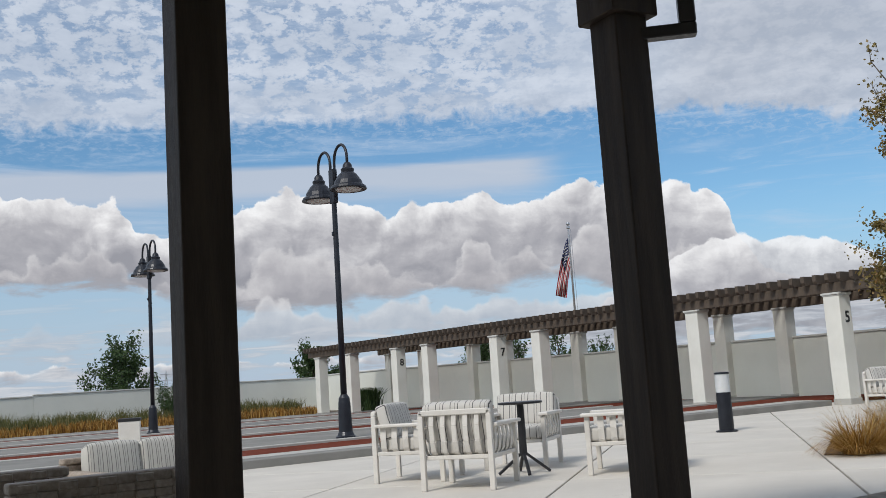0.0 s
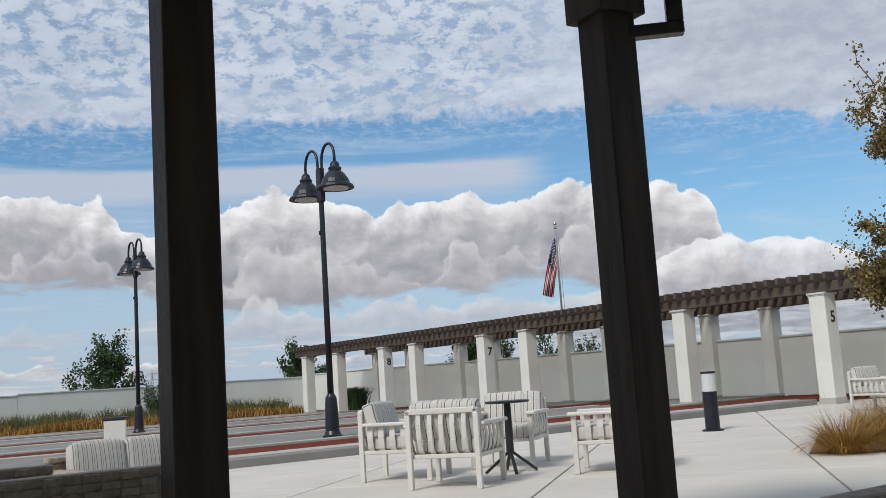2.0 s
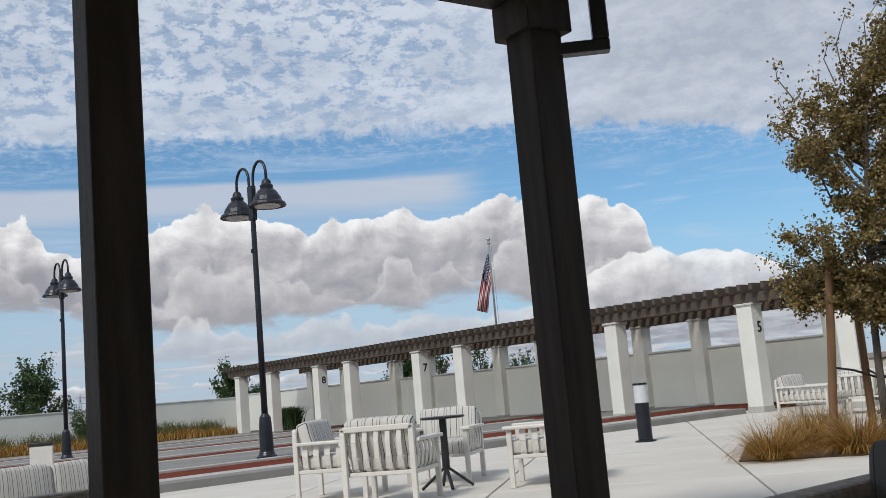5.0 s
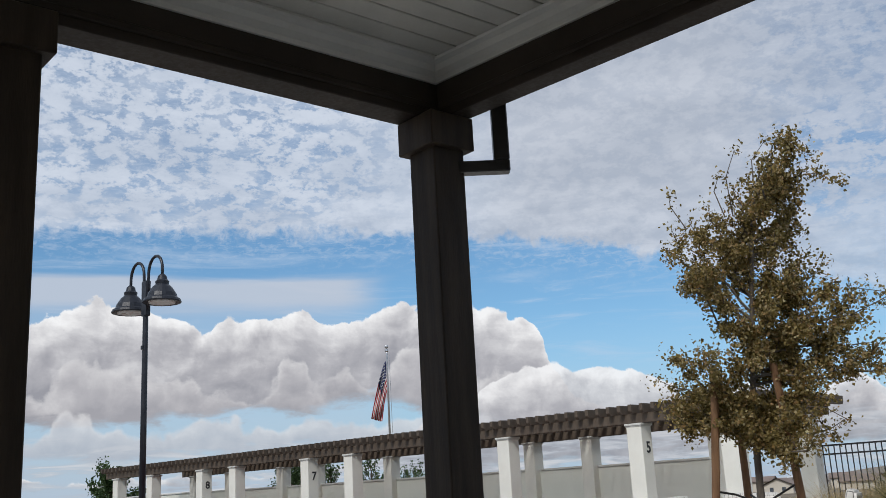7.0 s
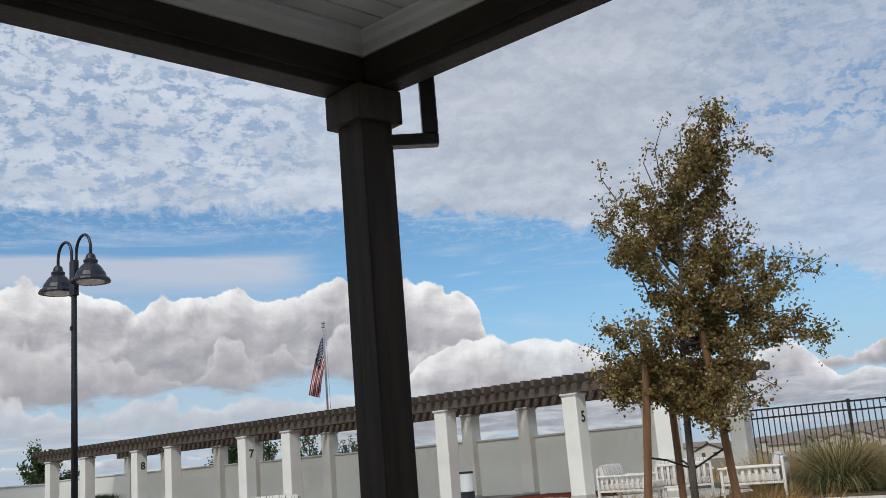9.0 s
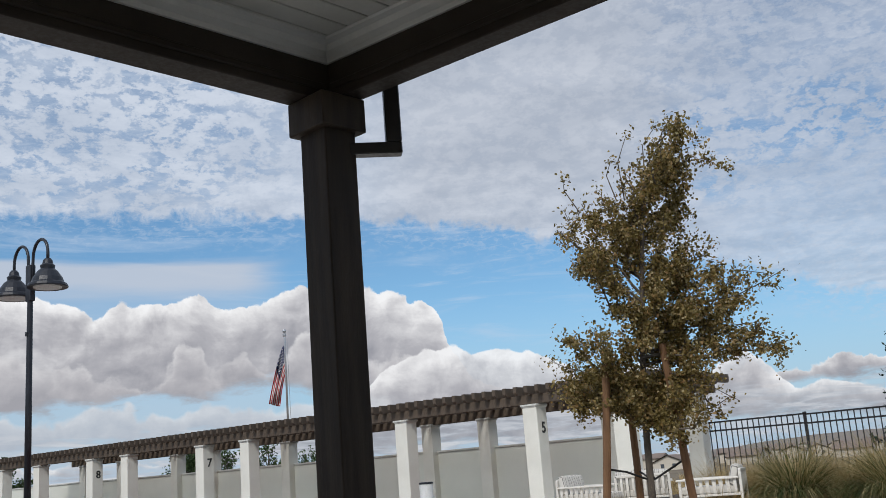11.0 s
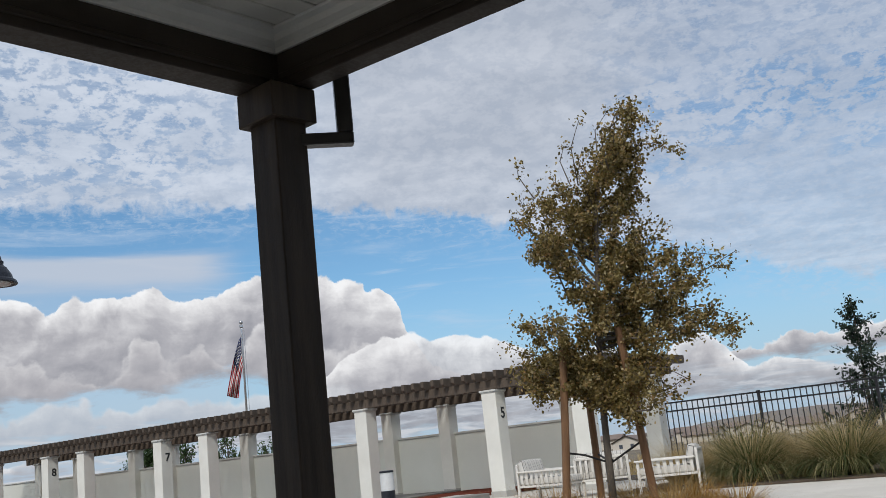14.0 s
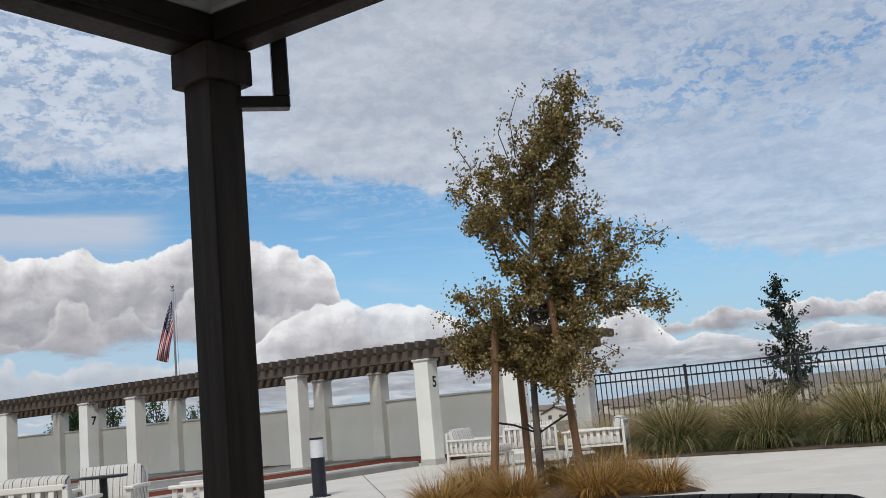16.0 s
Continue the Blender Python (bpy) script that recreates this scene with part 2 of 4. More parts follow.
M_SLAB = surface("pale_concrete", (0.545, 0.51, 0.455), (0.67, 0.63, 0.565), 0.7, 0.9, 0, 0.25, 120, spots=((0.34, 0.32, 0.29), 1.7, 0.64, 0.45), spec=0.15)
M_KERB = surface("kerb_concrete", (0.38, 0.37, 0.34), (0.50, 0.485, 0.45), 1.5, 0.9, 0, 0.3, 80, spots=((0.26, 0.25, 0.23), 2.5, 0.60, 0.5), spec=0.1)
M_WALK = surface("walkway_concrete", (0.20, 0.195, 0.18), (0.29, 0.28, 0.26), 1.0, 0.9, 0, 0.3, 90, spec=0.1)
M_COURT = surface("red_court_clay", (0.115, 0.030, 0.018), (0.175, 0.047, 0.028), 1.6, 0.95, 0, 0.4, 150, spots=((0.26, 0.12, 0.085), 3.0, 0.68, 0.4), spec=0.05)
M_CHAIR = surface("cream_metal_paint", (0.60, 0.57, 0.52), (0.70, 0.67, 0.62), 4.0, 0.45, 0, 0.05)
M_DARKM = surface("dark_table_metal", (0.018, 0.018, 0.020), (0.035, 0.035, 0.038), 6.0, 0.45, 0.3, 0.1)
M_LAMP = surface("black_blue_metal", (0.010, 0.012, 0.018), (0.022, 0.025, 0.034), 6.0, 0.38, 0.2, 0.1)
M_LENS = surface("frosted_lens", (0.55, 0.56, 0.56), (0.66, 0.67, 0.67), 5.0, 0.35, 0, 0.0)
M_FENCE = surface("black_fence_metal", (0.012, 0.012, 0.014), (0.022, 0.022, 0.025), 6.0, 0.5, 0.1, 0.0)
M_POLE = surface("flag_pole_metal", (0.45, 0.46, 0.48), (0.58, 0.59, 0.61), 4.0, 0.35, 0.8, 0.0)
M_STAKE = surface("lodgepole_stake", (0.125, 0.062, 0.028), (0.235, 0.128, 0.062), 3.0, 0.8, 0, 0.4, 40, (5, 5, 0.6))
M_BARK = surface("young_oak_bark", (0.06, 0.05, 0.042), (0.15, 0.125, 0.10), 5.0, 0.9, 0, 0.7, 40, (3, 3, 0.7))
M_RUBBER = surface("black_rubber_tie", (0.010, 0.010, 0.010), (0.022, 0.022, 0.022), 8.0, 0.7)
M_SOIL = surface("mulch_soil", (0.045, 0.032, 0.022), (0.12, 0.085, 0.055), 3.0, 0.95, 0, 0.8, 60)
M_DIRT = surface("dry_earth", (0.11, 0.085, 0.055), (0.20, 0.16, 0.105), 0.02, 0.95, 0, 0.3, 1.5, spots=((0.10, 0.11, 0.05), 0.12, 0.58, 0.5))
M_TRIM = surface("ceiling_trim", (0.50, 0.49, 0.46), (0.58, 0.57, 0.54), 3.0, 0.55)
M_NUM = surface("black_number", (0.015, 0.015, 0.015), (0.03, 0.03, 0.03), 5.0, 0.5)
M_GLASS_DARK = surface("far_window", (0.05, 0.06, 0.07), (0.09, 0.10, 0.12), 3.0, 0.15)


def leaf_material(name, cols, rough=0.55):
    mat, k = material(name, rough)
    k.put(k.b.inputs["Base Color"], k.ramp(k.geo["Random Per Island"], cols))
    tr = mat.node_tree.nodes.new("ShaderNodeBsdfTranslucent")
    mx = mat.node_tree.nodes.new("ShaderNodeMixShader")
    mx.inputs[0].default_value = 0.35
    out = mat.node_tree.nodes["Material Output"]
    k.put(tr.inputs[0], k.mix(1.0, k.ramp(k.geo["Random Per Island"], cols), (1.25, 1.25, 0.9), "MULTIPLY"))
    mat.node_tree.links.new(k.b.outputs[0], mx.inputs[1])
    mat.node_tree.links.new(tr.outputs[0], mx.inputs[2])
    mat.node_tree.links.new(mx.outputs[0], out.inputs[0])
    return mat


M_OAK = leaf_material("olive_oak_leaves", [(0.0, (0.065, 0.048, 0.016)), (0.35, (0.165, 0.125, 0.038)), (0.7, (0.26, 0.195, 0.066)), (0.86, (0.30, 0.175, 0.070)), (1.0, (0.50, 0.43, 0.24))])
M_GREEN = leaf_material("green_leaves", [(0.0, (0.020, 0.042, 0.014)), (0.5, (0.045, 0.085, 0.028)), (1.0, (0.085, 0.135, 0.048))])
M_CONI = leaf_material("dark_needle_leaves", [(0.0, (0.010, 0.020, 0.014)), (0.6, (0.022, 0.040, 0.026)), (1.0, (0.045, 0.070, 0.045))])
M_STRAW = leaf_material("golden_brown_grass", [(0.0, (0.095, 0.040, 0.008)), (0.35, (0.26, 0.125, 0.024)), (0.75, (0.44, 0.245, 0.058)), (1.0, (0.60, 0.42, 0.17))], 0.8)
M_REED = leaf_material("green_tan_grass", [(0.0, (0.022, 0.042, 0.010)), (0.4, (0.075, 0.100, 0.028)), (0.75, (0.22, 0.19, 0.078)), (1.0, (0.46, 0.38, 0.21))], 0.8)
M_PLUME = leaf_material("dry_tan_seed_stalks", [(0.0, (0.30, 0.215, 0.105)), (0.6, (0.44, 0.335, 0.18)), (1.0, (0.56, 0.46, 0.29))], 0.85)
M_HEDGE = leaf_material("strip_grass_green", [(0.0, (0.070, 0.080, 0.028)), (0.6, (0.135, 0.135, 0.052)), (1.0, (0.24, 0.21, 0.095))], 0.8)


def stripes(name, white, dark, pitch=0.062, width=0.13, axis=0):
    """Woven cushion cloth: pale ground, thin dark stripes, some in pairs."""
    mat, k = material(name, 0.9)
    p = k.split(k.co)[axis]
    f1 = k.m("FRACT", k.div(k.add(p, 5.0), pitch))
    line = k.m("LESS_THAN", f1, width)
    f2 = k.m("FRACT", k.add(k.div(k.add(p, 5.0), pitch * 2), 0.20))
    line2 = k.mul(k.m("LESS_THAN", f2, width * 0.35), 0.7)
    weave = k.noise(k.co, 220.0, 2.0)
    big = k.noise(k.co, 5.0, 3.0)
    ground = k.mix(k.add(k.mul(weave, 0.5), k.mul(big, 0.5)), tuple(c * 0.84 for c in white), white)
    k.put(k.b.inputs["Base Color"], k.mix(k.m("MAXIMUM", line, line2), ground, dark))
    bump(k, k.add(weave, big), 0.35, 0.004)
    return mat


M_CLOTH = stripes("striped_cushion_cloth", (0.60, 0.575, 0.53), (0.085, 0.080, 0.080), 0.074, 0.10)
M_CLOTH2 = stripes("pinstriped_cushion_cloth", (0.58, 0.565, 0.52), (0.16, 0.155, 0.15), 0.034, 0.15)
# Striped cloth for the near armchair, roof shade put into its dark grey.
M_CLOTH_SHADED = stripes("shaded_striped_cloth", (0.15, 0.145, 0.14), (0.015, 0.015, 0.017), 0.066, 0.08)


def wicker_material():
    mat, k = material("woven_brown_wicker", 0.6)
    tone = k.ramp(k.noise(k.co, 40.0, 3.0), [(0.3, (0.25, 0.20, 0.155)), (0.7, (0.46, 0.385, 0.315))])
    col = k.mix(k.mul(k.rnd, 0.3), tone, (0.24, 0.20, 0.16))
    k.put(k.b.inputs["Base Color"], col)
    bump(k, k.noise(k.co, 150.0, 2.0), 0.3, 0.003)
    return mat


M_WICK = wicker_material()


def flag_material(name, col):
    mat, k = material(name, 0.85)
    k.put(k.b.inputs["Base Color"], k.mix(k.noise(k.co, 9.0, 3.0), tuple(c * 0.85 for c in col), col))
    return mat


M_RED, M_WHITE, M_NAVY = flag_material("flag_red", (0.42, 0.018, 0.028)), flag_material("flag_white", (0.70, 0.69, 0.68)), flag_material("flag_blue", (0.022, 0.030, 0.10))


# ---- mesh helpers ----
def mesh_of(bm, name, mat, smooth=False):
    me = bpy.data.meshes.new(name)
    bm.to_mesh(me)
    bm.free()
    me.materials.append(mat)
    if smooth:
        me.shade_smooth()
    return me


def part(name, bm, mat, parent=None, label="", smooth=False):
    ob = new(name, mesh_of(bm, name, mat, smooth) if isinstance(bm, bmesh.types.BMesh) else bm)
    ob.parent = parent
    return tagged(ob, label)


def thing(name, m, label, category, group="", kind=""):
    ob = new(name)
    ob.empty_display_size = 0.1
    ob.matrix_world = m
    return tagged(ob, label, category, group, kind)


def box(x0, x1, y0, y1, z0, z1, bevel=0.0, seg=1, bm=None):
    own = bmesh.new()
    bmesh.ops.create_cube(own, size=1.0, matrix=Matrix.Translation(((x0 + x1) / 2, (y0 + y1) / 2, (z0 + z1) / 2)) @ Matrix.Diagonal((x1 - x0, y1 - y0, z1 - z0, 1)))
    if bevel:
        bmesh.ops.bevel(own, geom=own.edges[:], offset=bevel, segments=seg, affect="EDGES", profile=0.5)
    if bm is None:
        return own
    join(bm, own)
    return bm


def join(bm, other, m=None):
    if m is not None:
        other.transform(m)
    me = bpy.data.meshes.new("tmp")
    other.to_mesh(me)
    other.free()
    bm.from_mesh(me)
    bpy.data.meshes.remove(me)
    return bm


def tube(points, radii, sides=8, bm=None, cap=True):
    """A tapered tube along points."""
    own = bm or bmesh.new()
    pts = [Vector(p) for p in points]
    if not hasattr(radii, "__len__"):
        radii = [radii] * len(pts)
    rings = []
    up = Vector((0.31, 0.17, 0.93))
    for i, p in enumerate(pts):
        d = (pts[min(i + 1, len(pts) - 1)] - pts[max(i - 1, 0)]).normalized()
        a = d.cross(up if abs(d.dot(up)) < 0.95 else Vector((1, 0, 0))).normalized()
        b = d.cross(a)
        rings.append([own.verts.new(p + (a * math.cos(2 * math.pi * j / sides) + b * math.sin(2 * math.pi * j / sides)) * radii[i]) for j in range(sides)])
    for r0, r1 in zip(rings, rings[1:]):
        for j in range(sides):
            own.faces.new((r0[j], r0[(j + 1) % sides], r1[(j + 1) % sides], r1[j]))
    if cap:
        own.faces.new(rings[0][::-1])
        own.faces.new(rings[-1])
    return own


def lathe(profile, sides=20, bm=None, at=(0, 0, 0)):
    """A turned body from (radius, height) pairs."""
    own = bm or bmesh.new()
    rings = [[own.verts.new((at[0] + r * math.cos(2 * math.pi * j / sides), at[1] + r * math.sin(2 * math.pi * j / sides), at[2] + h)) for j in range(sides)] for r, h in profile]
    for r0, r1 in zip(rings, rings[1:]):
        for j in range(sides):
            own.faces.new((r0[j], r0[(j + 1) % sides], r1[(j + 1) % sides], r1[j]))
    own.faces.new(rings[0][::-1])
    own.faces.new(rings[-1])
    return own


def bar(p, q, w, d, bm=None, bevel=0.0, side=(0, 0, 1)):
    """A flat bar of section w x d from p to q; w lies across side."""
    p, q = Vector(p), Vector(q)
    v = (q - p)
    zax = v.normalized()
    s = Vector(side)
    xax = zax.cross(s)
    xax = xax.normalized() if xax.length > 1e-4 else Vector((1, 0, 0))
    yax = zax.cross(xax)
    m = Matrix((xax, yax, zax)).transposed().to_4x4()
    own = box(-w / 2, w / 2, -d / 2, d / 2, 0, v.length, bevel)
    own.transform(Matrix.Translation(p) @ m)
    return join(bm, own) if bm is not None else own


def prism(quad, z0, z1):
    """An upright block over a four-cornered plan."""
    bm = bmesh.new()
    lo = [bm.verts.new((x, y, z0)) for x, y in quad]
    hi = [bm.verts.new((x, y, z1)) for x, y in quad]
    bm.faces.new(hi)
    bm.faces.new(lo[::-1])
    for i in range(4):
        bm.faces.new((lo[i], lo[(i + 1) % 4], hi[(i + 1) % 4], hi[i]))
    bmesh.ops.recalc_face_normals(bm, faces=bm.faces[:])
    return bm


def sheet_mesh(name, verts, faces, mat, smooth=False):
    me = bpy.data.meshes.new(name)
    me.from_pydata(verts, [], faces)
    me.materials.append(mat)
    if smooth:
        me.shade_smooth()
    me.update()
    return me


rng = np.random.default_rng(7)


def leaves_mesh(name, centers, size, mat, aspect=0.6, seed=1, droop=0.0):
    """Small folded leaves (two triangles each) at the centres, turned at random."""
    g = np.random.default_rng(seed)
    n = len(centers)
    d = g.normal(size=(n, 3))
    d[:, 2] -= droop
    d /= np.linalg.norm(d, axis=1)[:, None]
    e = np.cross(d, g.normal(size=(n, 3)))
    e /= np.linalg.norm(e, axis=1)[:, None]
    f = np.cross(d, e)
    s = size * g.uniform(0.55, 1.3, n)[:, None]
    a = centers - d * s * 0.5
    b = centers + d * s * 0.5
    l = centers + e * s * aspect * 0.5 + f * s * 0.12
    r = centers - e * s * aspect * 0.5 + f * s * 0.12
    v = np.stack([a, l, b, r], 1).reshape(-1, 3)
    i = np.arange(n)[:, None] * 4
    faces = np.concatenate([i + [[0, 1, 2]], i + [[0, 2, 3]]], 0)
    return sheet_mesh(name, v.tolist(), faces.tolist(), mat)


def blades_mesh(name, n, height, spread, width, mat, seed=1, lean=0.6, droop=0.5, base=0.12, seg=4):
    """A tuft of arching blades, each a narrow tapering strip."""
    g = np.random.default_rng(seed)
    verts, faces = [], []
    az = g.uniform(0, 2 * math.pi, n)
    ln = height * g.uniform(0.55, 1.08, n)
    tilt = lean * np.sqrt(g.uniform(0.01, 1, n))
    r0 = base * np.sqrt(g.uniform(0, 1, n))
    for i in range(n):
        c, s = math.cos(az[i]), math.sin(az[i])
        a2 = az[i] + g.normal(0, 0.42)
        px, py, pz = r0[i] * c, r0[i] * s, 0.0
        t = tilt[i] * 0.75
        step = ln[i] / seg
        w = width * g.uniform(0.6, 1.2)
        a3 = a2 + g.normal(0, 0.9)
        c2, s2 = math.cos(a3), math.sin(a3)
        k0 = len(verts)
        for j in range(seg + 1):
            ww = w * (1 - j / (seg + 0.25)) * 0.5
            verts.append((px - s2 * ww, py + c2 * ww, pz))
            verts.append((px + s2 * ww, py - c2 * ww, pz))
            px += math.sin(t) * math.cos(a2) * step * spread
            py += math.sin(t) * math.sin(a2) * step * spread
            pz = max(pz + math.cos(t) * step, 0.01)
            t += droop * tilt[i] / seg * (1.4 + j * 0.5)
        for j in range(seg):
            q = k0 + 2 * j
            faces.append((q, q + 1, q + 3, q + 2))
    return sheet_mesh(name, verts, faces, mat)


# ---- large structure ----
def ground():
    """One sheet: level round the courts, falling away past the fence, on to the horizon."""
    xs = [-3000, -800, -200, -60, -20, 0, 18, 24.6, 30, 45, 70, 120, 200, 400, 900, 3000]
    ys = [-3000, -800, -200, -60, -20, 0, 18, 40, 47, 60, 90, 150, 300, 800, 3000]
    def h(x, y):
        d = max(x - 26, y - 52, -60 - x, -60 - y, 0)
        return -0.06 - 3.2 * (1 - math.exp(-d / 70.0))
    verts = [(x, y, h(x, y)) for y in ys for x in xs]
    n = len(xs)
    faces = [(j * n + i, j * n + i + 1, (j + 1) * n + i + 1, (j + 1) * n + i) for j in range(len(ys) - 1) for i in range(n - 1)]
    return tagged(new("ground", sheet_mesh("ground", verts, faces, M_DIRT)), "dry sandy earth reaching out to the horizon", "ground", kind="structure")


ground()

PITCH, NB = 6.3, 4                     # four courts, one every 6.3 m


def courts():
    for i in range(NB):
        y = 13.87 + PITCH * i
        red = part("court", box(-9, 23.3, y + 1.0, y + 3.3, -0.05, 0.085, 0.004), M_COURT)
        tagged(red, "red clay ball court between pale concrete kerbs", "court", "ball courts", "structure")
        strips = [(y, y + 0.45, 0.125, M_WALK), (y + 0.455, y + 0.995, 0.132, M_KERB)] if i == 0 else [(y + 0.70, y + 0.995, 0.13, M_KERB)]
        strips.append((y + 3.305, y + 3.52, 0.13, M_KERB))
        for a, b, z, mat in strips:
            kerb = part("kerb", box(-9, 19.7, a, b, -0.05, z, 0.012, 2), mat)
            tagged(kerb, "concrete kerb along a red court", "kerb", "court kerbs", "structure")
        walkway = part("walkway", box(-9, 23.3, y + 3.525, y + PITCH + 0.695, -0.05, 0.105, 0.006), M_WALK)
        tagged(walkway, "grey concrete walkway between two courts", "walkway", "court walkways", "structure")


courts()

COL_Y = [11.28, 13.71, 17.85, 20.01, 24.25, 26.45, 30.62, 32.78, 36.43, 39.2]
NUMBERS = {13.71: "5", 26.45: "7", 32.78: "8"}


def glyph(text, size, mat, name="number"):
    cu = bpy.data.curves.new("glyph", "FONT")
    cu.body, cu.size, cu.align_x, cu.align_y, cu.extrude, cu.offset = text, size, "CENTER", "CENTER", 0.003, 0.008
    tmp = bpy.data.objects.new("glyph", cu)
    scene.collection.objects.link(tmp)
    bpy.context.view_layer.update()
    me = bpy.data.meshes.new_from_object(tmp.evaluated_get(bpy.context.evaluated_depsgraph_get()))
    bpy.data.objects.remove(tmp)
    me.materials.clear()
    me.materials.append(mat)
    ob = new(name, me)
    return ob


def column_meshes(w, h):
    shaft = box(-w / 2, w / 2, -w / 2, w / 2, 0.02, h - 0.05, 0.012, 2)
    capb = box(-w / 2 - 0.035, w / 2 + 0.035, -w / 2 - 0.035, w / 2 + 0.035, h - 0.05, h, 0.012, 2)
    join(capb, box(-w / 2 - 0.015, w / 2 + 0.015, -w / 2 - 0.015, w / 2 + 0.015, h - 0.075, h - 0.051, 0.006))
    foot = box(-w / 2 - 0.012, w / 2 + 0.012, -w / 2 - 0.012, w / 2 + 0.012, -0.05, 0.14, 0.008)
    return mesh_of(shaft, "shaft", M_STUC), mesh_of(capb, "cap", M_CAP), mesh_of(foot, "foot", M_KERB)


COL_F, COL_B = column_meshes(0.41, 2.50), column_meshes(0.41, 2.53)


def columns():
    for y in COL_Y:
        for x, meshes in ((20.06, COL_F), (23.6, COL_B)):
            num = NUMBERS.get(y) if x < 21 else None
            c = thing("column", pose(x, y, 0), "white stucco pergola column with the black court number " + num if num else "white stucco pergola column with a flat cap", "column", "pergola columns")
            for nm, me in zip(("shaft", "cap", "foot"), meshes):
                part(nm, me, None, c)
            if num:
                t = glyph(num, 0.36, M_NUM)
                t.parent = c
                t.matrix_basis = pose(0.03, -0.2085, 1.93, 90, 0, 0)
                tagged(t, "black painted number")


columns()


def pergola():
    p = thing("pergola", pose(0, 0, 0), "long brown timber pergola over white columns", "pergola")
    for x in (19.93, 20.19, 23.47, 23.73):
        part("beam", box(x - 0.035, x + 0.035, 10.75, 40.1, 2.505, 2.725, 0.006), M_PERG, p)
    tail = bmesh.new()
    # rafters with slanting cut tails, notched over the beams
    prof = [(19.68, 2.785), (19.74, 2.727), (23.92, 2.727), (23.98, 2.785), (23.98, 2.930), (19.68, 2.930)]
    for s in (-0.045, 0.045):
        for px, pz in prof:
            tail.verts.new((px, s, pz))
    tail.verts.ensure_lookup_table()
    v = tail.verts
    n = len(prof)
    tail.faces.new([v[i] for i in range(n)][::-1])
    tail.faces.new([v[n + i] for i in range(n)])
    for i in range(n):
        tail.faces.new((v[i], v[(i + 1) % n], v[n + (i + 1) % n], v[n + i]))
    bmesh.ops.recalc_face_normals(tail, faces=tail.faces[:])
    me = mesh_of(tail, "rafter", M_PERG)
    y = 10.50
    while y < 40.3:
        r = part("rafter", me, None, p)
        r.matrix_basis = Matrix.Translation((0, y, 0.0))
        y += 0.315
    for x in (20.8, 21.85, 22.9):
        part("lath", box(x - 0.03, x + 0.03, 10.45, 40.35, 2.927, 2.965, 0.004), M_PERG, p)


pergola()


def wall_east():
    """The low wall behind the pergola, one panel between each pair of back columns."""
    w = thing("wall_east", pose(0, 0, 0), "low grey stucco wall with a flat coping", "wall", kind="structure")
    edges = [y for y in COL_Y if y > 13] + [46.3]
    for a, b in zip(edges, edges[1:]):
        top = 1.645 + 0.0058 * ((a + b) / 2 - 14)
        part("panel", box(23.62, 23.82, a + 0.207, b - 0.207 if b < 46 else b, -0.3, top, 0.004), M_WALL, w)
        part("coping", box(23.585, 23.855, a + 0.207, b - 0.207 if b < 46 else b, top + 0.001, top + 0.06, 0.008), M_CAP, w)


wall_east()


def wall_north():
    w = thing("wall_north", pose(0, 46, 0), "long low grey stucco boundary wall with a coping", "wall", kind="structure")
    for i in range(7):
        a, b = -26 + 7.13 * i, -26 + 7.13 * (i + 1)
        top = 1.54 + 0.0085 * (a + b) / 2
        part("panel", box(a + 0.006, b - 0.006, 0, 0.2, -0.3, top, 0.003), M_WALL, w)
        part("coping", box(a + 0.002, b - 0.002, -0.035, 0.235, top + 0.001, top + 0.06, 0.008), M_CAP, w)


wall_north()


def strip_soil():
    tagged(part("planting_strip", box(-26, 23.5, 39.2 - 0.1, 45.9, -0.05, 0.07, 0.01), M_SOIL), "brown mulched planting strip below the wall", "planting strip", kind="structure")
    tagged(part("planting_bed", box(17.55, 24.6, -14, 9.6, -0.05, 0.035, 0.01), M_SOIL), "brown mulched planting bed along the metal fence", "planting bed", kind="structure")
    bm = prism([(9.62, 6.95), (11.25, 3.98), (13.8, 5.65), (12.1, 8.55)], -0.04, 0.012)
    tagged(part("tree_bed", bm, M_SOIL), "dark mulched bed cut into the pale paving", "planting bed", kind="structure")


strip_soil()


# ---- the covered patio ----
P1, P2, W = (1.452, 3.840), (3.708, 3.643), 0.212
SKEW = -5.0                            # the north beam runs this many degrees off the east beam's square
CEIL_Z, PLANK = 3.376, 0.150


def patio_post(x, y):
    p = thing("patio_post", pose(x, y, 0, 0, 0, SKEW), "square dark-brown timber post holding up the patio roof", "post", "patio posts")
    part("shaft", box(-W / 2, W / 2, -W / 2, W / 2, 0, 2.92, 0.008, 2), M_POST, p)
    part("cap", box(-0.150, 0.150, -0.150, 0.150, 2.885, 3.075, 0.006), M_POST, p)
    part("base", box(-0.13, 0.13, -0.13, 0.13, 0, 0.2, 0.008), M_POST, p)


patio_post(*P1)
patio_post(*P2)
for _x, _y in ((-3.3, 4.26), (3.70, -3.4)):
    patio_post(_x, _y)


